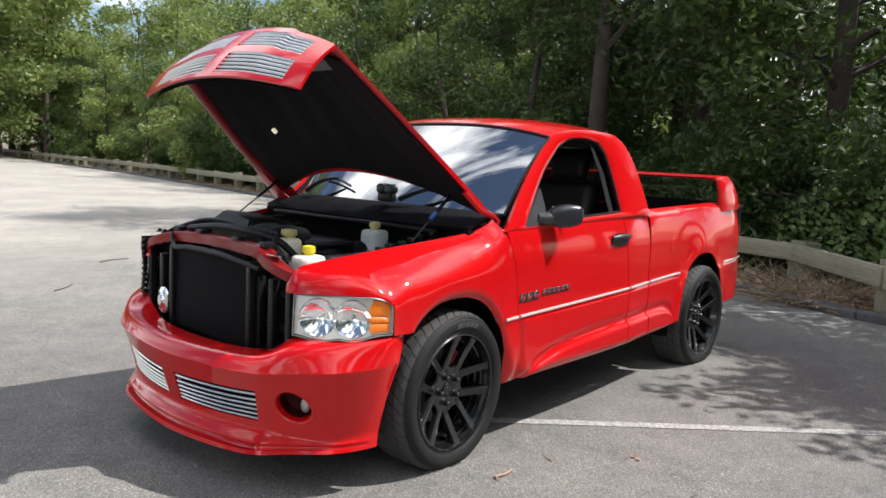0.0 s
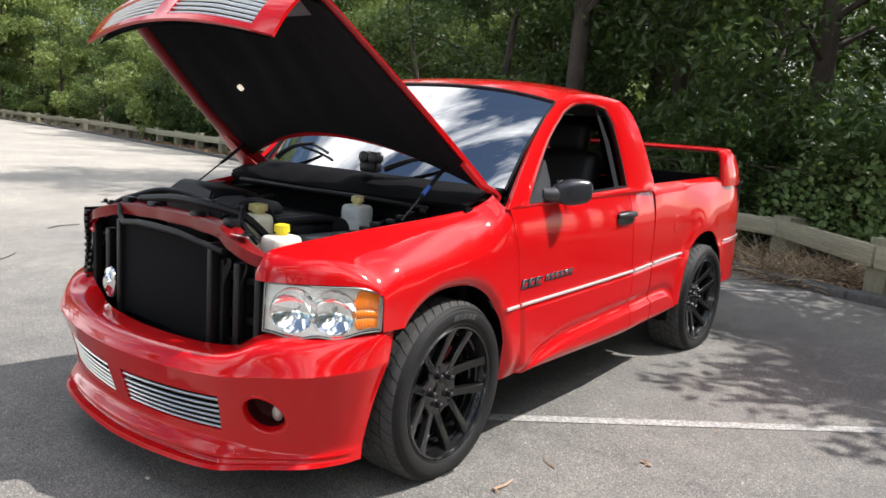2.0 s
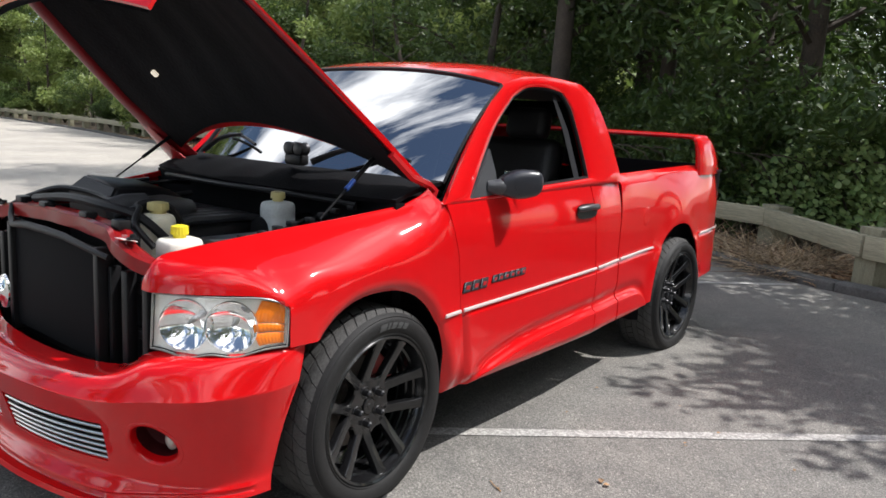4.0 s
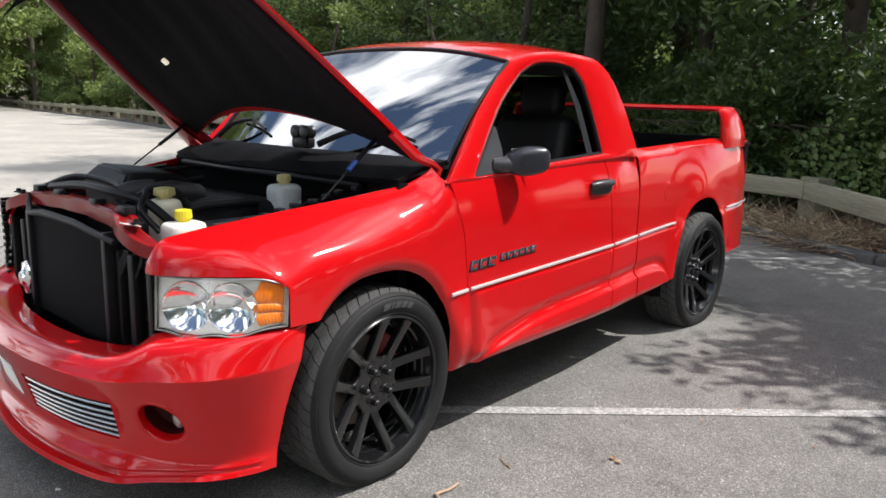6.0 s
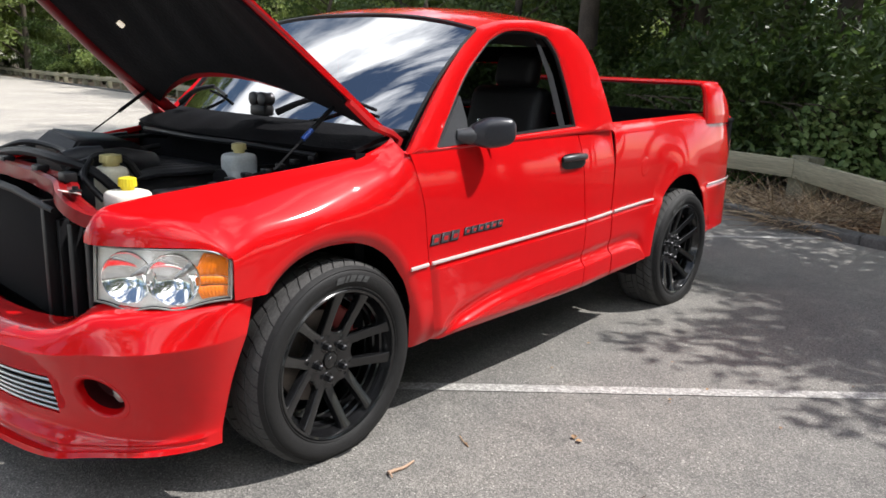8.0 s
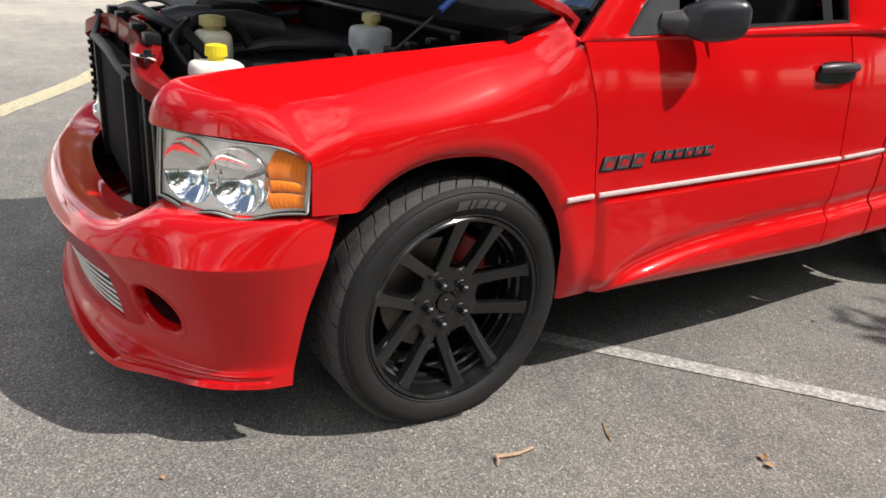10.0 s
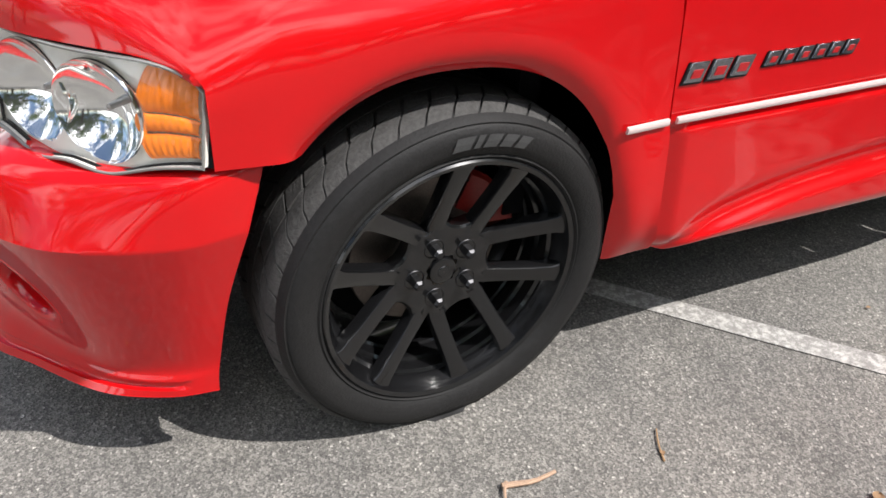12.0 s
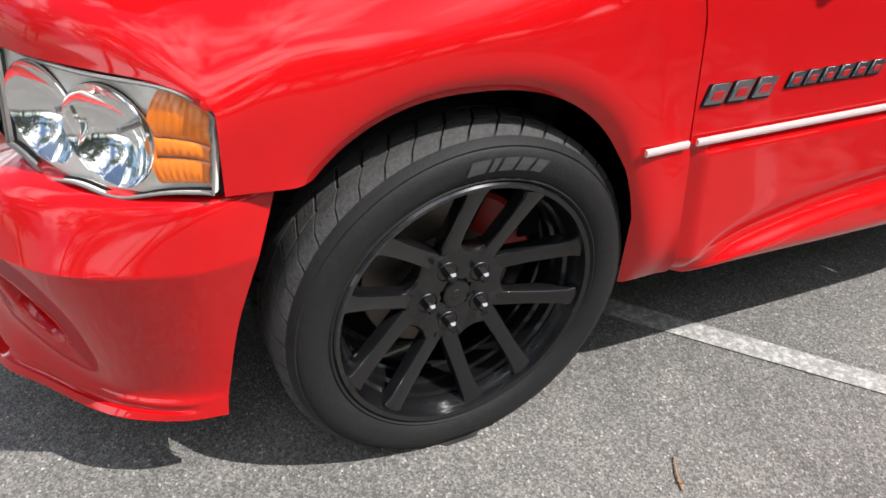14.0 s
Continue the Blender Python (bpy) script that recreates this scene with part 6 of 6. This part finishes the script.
def far_side(place):
    """Whether the sun reaches the woods' edge here: the open far end of the lot."""
    return place.y > 11


# near edge of the woods, then deeper rows
for row, (d0, d1, count) in enumerate(((1.8, 3.2, 22), (4.0, 7.0, 28), (8.0, 13.0, 28), (14.0, 24.0, 26), (26.0, 44.0, 24))):
    for k in range(count):
        f = (k + 0.2 + 0.6 * rng.random()) / count
        f = 0.14 + 0.86 * f
        p = beyond(f, d0 + (d1 - d0) * rng.random())
        if p.y < 1.2 + 0.25 * row:
            continue
        scale = 0.85 + 0.4 * rng.random()
        # far edge: pale and dark leaf tints stand in for sun and shade
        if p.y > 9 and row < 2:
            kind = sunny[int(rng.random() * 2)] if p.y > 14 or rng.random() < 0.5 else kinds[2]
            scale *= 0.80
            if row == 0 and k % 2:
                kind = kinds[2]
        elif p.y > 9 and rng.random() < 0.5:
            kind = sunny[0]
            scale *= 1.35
        else:
            kind = kinds[int(rng.random() * 3)]
        plant(kind, p, scale, rng.random() * 6.28)
for row, (d0, d1, count) in enumerate(((1.0, 2.2, 40), (2.5, 5.0, 44), (5.0, 10.0, 36))):
    for k in range(count):
        f = (k + rng.random()) / count
        f = 0.14 + 0.84 * f ** 1.15
        p = beyond(f, d0 + (d1 - d0) * rng.random())
        if p.y < 0.2:
            continue
        # bushes at the far end take the sun-tinted or the dark leaves
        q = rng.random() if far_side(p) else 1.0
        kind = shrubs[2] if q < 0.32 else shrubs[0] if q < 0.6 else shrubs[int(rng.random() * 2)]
        plant(kind, p, 0.7 + 0.6 * rng.random(), rng.random() * 6.28)
# unseen trees on the sun's side, whose crowns dapple the lot, and along the road behind the camera
# those behind the camera are added to cut sky light on the truck
for x, y, s, n in ((9.3, -7.4, 1.0, 2), (10.6, -4.2, 0.95, 3), (10.9, -8.2, 1.0, 1), (6.8, -4.8, 0.90, 3), (7.1, -4.9, 0.92, 3), (8.6, -4.1, 0.95, 3), (9.6, -6.8, 0.9, 3), (9.5, -4.5, 1.0, 3), (-12, -11, 0.9, 0), (-15, -4, 0.9, 1), (-15, 4, 0.85, 2), (-6, -12.5, 0.9, 1), (13.0, -8.6, 0.95, 0), (14.0, -11.0, 1.1, 0), (9.0, -16.0, 1.0, 1), (20.0, -9.0, 1.1, 1), (-14, -16, 1.1, 0), (-20, -8, 1.2, 1), (-8, -19, 1.0, 2), (-24, 4, 1.2, 0), (0, -22, 1.2, 1), (8, -21, 1.1, 0), (-4, -20, 1.1, 2), (3.5, -20.5, 1.15, 0), (12, -20, 1.1, 1), (16, -18, 1.2, 2), (-12, -20, 1.1, 1), (20, -14, 1.2, 0), (5.5, -24, 1.3, 1), (-8, -24, 1.3, 0), (14.5, -24, 1.3, 1), (23, -9, 1.2, 1), (25, -18, 1.3, 0), (-26, 16, 1.2, 2), (-28, 30, 1.2, 1), (-22, 44, 1.2, 0), (-12, 60, 1.3, 1), (0, 78, 1.3, 0), (12, 90, 1.3, 2)):
    plant(kinds[n], Vector((x, y, 0)), s, x * 1.7 + y)

# a closed row of unseen trees behind the camera, on the sun's side, added to darken the paint's reflections
for k in range(11):
    plant(kinds[k % 3], Vector((-14 + 3.1 * k, -17.5 - 1.6 * (k % 2), 0)), 1.15 + 0.08 * (k % 3), 1.3 * k)

for x, y in ((24.0, 71.0), (20.5, 77.0), (28.0, 80.0)):
    plant(sunny[0], Vector((x, y, 0)), 2.3, x)

# the lot's far end, closed by sunlit trees
for k in range(26):
    x = -6 + 34 * (k % 13) / 12 + 2 * rng.random()
    y = (74 if k < 13 else 84) + 6 * rng.random() + 0.5 * x
    plant(sunny[k % 2] if k < 13 else kinds[k % 3], Vector((x, y, 0)), 2.3 + 0.7 * rng.random(), rng.random() * 6.28)


# ---- litter and small things ----
def stick(name, pts, r, material, label):
    bm = bmesh.new()
    tube(bm, smooth_line([Vector((x, y, z)) for x, y, z in pts], 8), [r * (1 - 0.06 * k) for k in range(8)], 6)
    tagged(mesh_object(name, bm, material), label, "twig")


stick("twig", [(0.022, -0.300, 0.008), (0.056, -0.308, 0.010), (0.096, -0.315, 0.009), (0.149, -0.313, 0.014)], 0.0075, TWIG, "pale peeled twig lying on the asphalt")
stick("twig", [(0.036, -0.293, 0.006), (0.021, -0.313, 0.012), (0.011, -0.336, 0.008)], 0.005, TWIG, "short pale twig lying on the asphalt")
stick("twig", [(0.406, -0.375, 0.004), (0.424, -0.330, 0.006), (0.450, -0.290, 0.005)], 0.0030, LITTER, "thin brown twig on the asphalt")
stick("twig", [(0.45, -1.02, 0.004), (0.52, -1.06, 0.005), (0.60, -1.07, 0.004)], 0.0028, BARK, "thin dark twig on the asphalt")
stick("twig", [(1.40, 7.30, 0.006), (1.60, 7.42, 0.01), (1.85, 7.46, 0.006)], 0.008, BARK, "dark twig on the open asphalt")
stick("twig", [(0.2, 5.6, 0.006), (0.35, 5.7, 0.01), (0.5, 5.9, 0.006)], 0.006, BARK, "dark twig on the open asphalt")


def dead_leaf(x, y, s, turn):
    bm = bmesh.new()
    def f(u, v):
        w = math.sin(math.pi * min(0.98, 0.06 + 0.9 * u)) * 0.45
        return Vector(((u - 0.5) * s, (v - 0.5) * s * w * 2, 0.006 + 0.25 * s * (v - 0.5) ** 2 * 4 * (0.5 + u) * 0.5 + 0.10 * s * math.sin(3 * u)))
    sheet(bm, f, 6, 4)
    ob = mesh_object("fallen_leaf", bm, LITTER)
    ob.matrix_basis = pose(x, y, 0, 0, 0, turn)
    return tagged(ob, "dry curled brown leaf on the asphalt", "leaf", "fallen leaves")


lrng = np.random.default_rng(5)
dead_leaf(0.790, -0.640, 0.030, 30)
dead_leaf(0.775, -0.675, 0.028, 140)
for k in range(40):
    dead_leaf(-1.2 + 7.0 * lrng.random(), -1.9 + 1.9 * lrng.random() ** 1.5, 0.009 + 0.012 * lrng.random(), 360 * lrng.random())

# dry stalks and leaf litter along the edge of the asphalt
def stalks(r, edge, count, thin, thick, long, lift, material, name, label):
    """Bent three-sided stalks strewn along the kerb."""
    vs, fs = [], []
    for k in range(count):
        near = r.random() < 0.75
        i = int((0.30 + 0.16 * r.random()) * 399) if near else int((0.25 + 0.6 * r.random()) * 399)
        p = edge[i]
        q = edge[min(i + 1, 399)]
        t = (q - p).normalized()
        out = Vector((t.y, -t.x, 0))
        o = p + out * (r.normal(0.55, 0.45) if near else 0.2 + 1.2 * r.random())
        if (o - p).dot(out) < -0.12:
            continue
        length = (0.15 + long * r.random() ** 1.5) * (1 if near else 0.6)
        rise = r.random() ** 2 * lift * (1.1 if near else 0.7)
        ang = r.random() * 6.283
        d = Vector((math.cos(ang), math.sin(ang), rise)).normalized()
        side = d.cross(Vector((0.3, 0.2, 1))).normalized() * (thin + thick * r.random() ** 2)
        bend = Vector((0, 0, -0.12 * length))
        k0 = len(vs)
        o.z = 0.015 + 0.05 * r.random()
        for f in (0, 0.5, 1.0):
            c = o + d * length * f + bend * f * f
            c.z = max(c.z, 0.01)
            w = side * (1 - 0.5 * f)
            up = Vector((0, 0, w.length))
            vs += [tuple(c - w), tuple(c + up), tuple(c + w)]
        for a in (0, 3):
            for j in range(3):
                fs.append((k0 + a + j, k0 + a + (j + 1) % 3, k0 + a + 3 + (j + 1) % 3, k0 + a + 3 + j))
    me = bpy.data.meshes.new(name)
    me.from_pydata(vs, [], fs)
    me.materials.append(material)
    tagged(new(name, me), label, "dry brush", kind="stuff")


def brush():
    r = np.random.default_rng(9)
    edge = smooth_line([Vector((*p, 0)) for p in EDGE], 400)
    stalks(r, edge, 2700, 0.0022, 0.008, 0.60, 1.0, STRAW, "dry_brush", "dry straw-coloured stalks and twigs along the kerb")
    stalks(r, edge, 1300, 0.0026, 0.009, 0.70, 0.5, TWIG_DARK, "dark_brush", "dark brown broken twigs piled along the kerb")
    vs, fs = [], []
    for k in range(5200):
        i = int((0.27 + 0.5 * r.random()) * 399)
        p, q = edge[i], edge[min(i + 1, 399)]
        t = (q - p).normalized()
        o = p + Vector((t.y, -t.x, 0)) * abs(r.normal(0.15, 0.9))
        s = 0.03 + 0.04 * r.random()
        a = r.random() * 6.283
        u, w = Vector((math.cos(a), math.sin(a), r.normal(0, 0.35))) * s, Vector((-math.sin(a), math.cos(a), r.normal(0, 0.35))) * s * 0.6
        o.z = 0.02 + 0.05 * r.random()
        k0 = len(vs)
        vs += [tuple(o - u), tuple(o + w), tuple(o + u), tuple(o - w)]
        fs += [(k0, k0 + 1, k0 + 2, k0 + 3)]
    me = bpy.data.meshes.new("leaf_litter")
    me.from_pydata(vs, [], fs)
    me.materials.append(LITTER)
    tagged(new("leaf_litter", me), "brown dead leaves lying under the rail", "leaf litter", kind="stuff")


brush()


# broken dark kerb stones at the edge
bm = bmesh.new()
box(bm, (-0.5, -0.10, -0.06), (0.5, 0.10, 0.115), 0.03, segments=3)
for v in bm.verts:
    v.co += 0.012 * Vector(noise.noise_vector(v.co * 5))
kerb = tagged(mesh_object("kerb_stone", bm, mat("dark_kerb", (0.085, 0.082, 0.078), 0.9, vary=0.4, scale=5, bump=0.5, bump_scale=40)), "dark rough asphalt kerb along the lot's edge", "kerb", "kerb", "structure")
edge = smooth_line([Vector((*p, 0)) for p in EDGE], 3000)
spots, run, last = [], 0.0, edge[0]
for p in edge[1:]:
    run += (p - last).length
    last = p
    if run > 1.0:
        spots.append(p)
        run = 0.0
for k, (a, b) in enumerate(zip(spots, spots[1:])):
    if not (-6 < a.y < 60):
        continue
    t = (b - a).normalized()
    c = (a + b) / 2 + Vector((t.y, -t.x, 0)) * 0.06
    m = pose(c.x, c.y, -0.01 * (k % 3), 2 * math.sin(k), 0, math.degrees(math.atan2(t.y, t.x)))
    ob = kerb.copy()
    scene.collection.objects.link(ob)
    ob.matrix_basis = m
kerb.matrix_basis = pose(edge[900].x + 0.06, -7.0, -0.01, 0, 0, 88)


# broad-leaved vine over the bank behind the post
def vine():
    r = np.random.default_rng(21)
    vs, fs = [], []
    for k in range(5200):
        y = -1.2 + 4.2 * r.random()
        x = 9.1 + 0.35 * (y - 0.8) * (y > 0.8) + abs(r.normal(0, 0.8)) + 0.25 * (y < 0.8) * (0.8 - y) * -1
        z = (0.35 + 1.35 * r.random()) * (0.75 + 0.25 * math.sin(2.1 * y + 1)) + 0.25 * (x - 9.1)
        s = 0.024 + 0.034 * r.random()
        n = Vector((-0.55 + r.normal(0, 0.6), -0.4 + r.normal(0, 0.6), 0.75 + r.normal(0, 0.4))).normalized()
        t = n.orthogonal().normalized()
        a = r.random() * 6.283
        t = (Matrix.Rotation(a, 3, n) @ t)
        b = n.cross(t)
        o = Vector((x, y, z))
        k0 = len(vs)
        pts = [(-0.9, 0), (-0.55, 0.62), (0.1, 0.80), (0.65, 0.5), (1.15, 0.0), (0.65, -0.5), (0.1, -0.80), (-0.55, -0.62)]
        vs += [tuple(o - n * s * 0.10)] + [tuple(o + t * s * p + b * s * q + n * s * 0.12 * abs(q)) for p, q in pts]
        fs += [(k0, k0 + 1 + j, k0 + 1 + (j + 1) % 8) for j in range(8)]
    bush = thing("vine_bush", "broad-leaved green vine sprawling over the bank behind the rail", "bush")
    mesh_from("vine_leaves", vs, fs, LEAF_VINE, bush)
    bm = bmesh.new()
    for k in range(14):
        y = -1.0 + 0.3 * k
        tube(bm, smooth_line([(9.7, y, -0.05), (9.5, y + 0.2, 0.6), (9.35, y + 0.5, 1.2), (9.2, y + 0.9, 1.3)], 7), 0.012, 5)
    part("vine_stem", bm, BARK, bush)


vine()
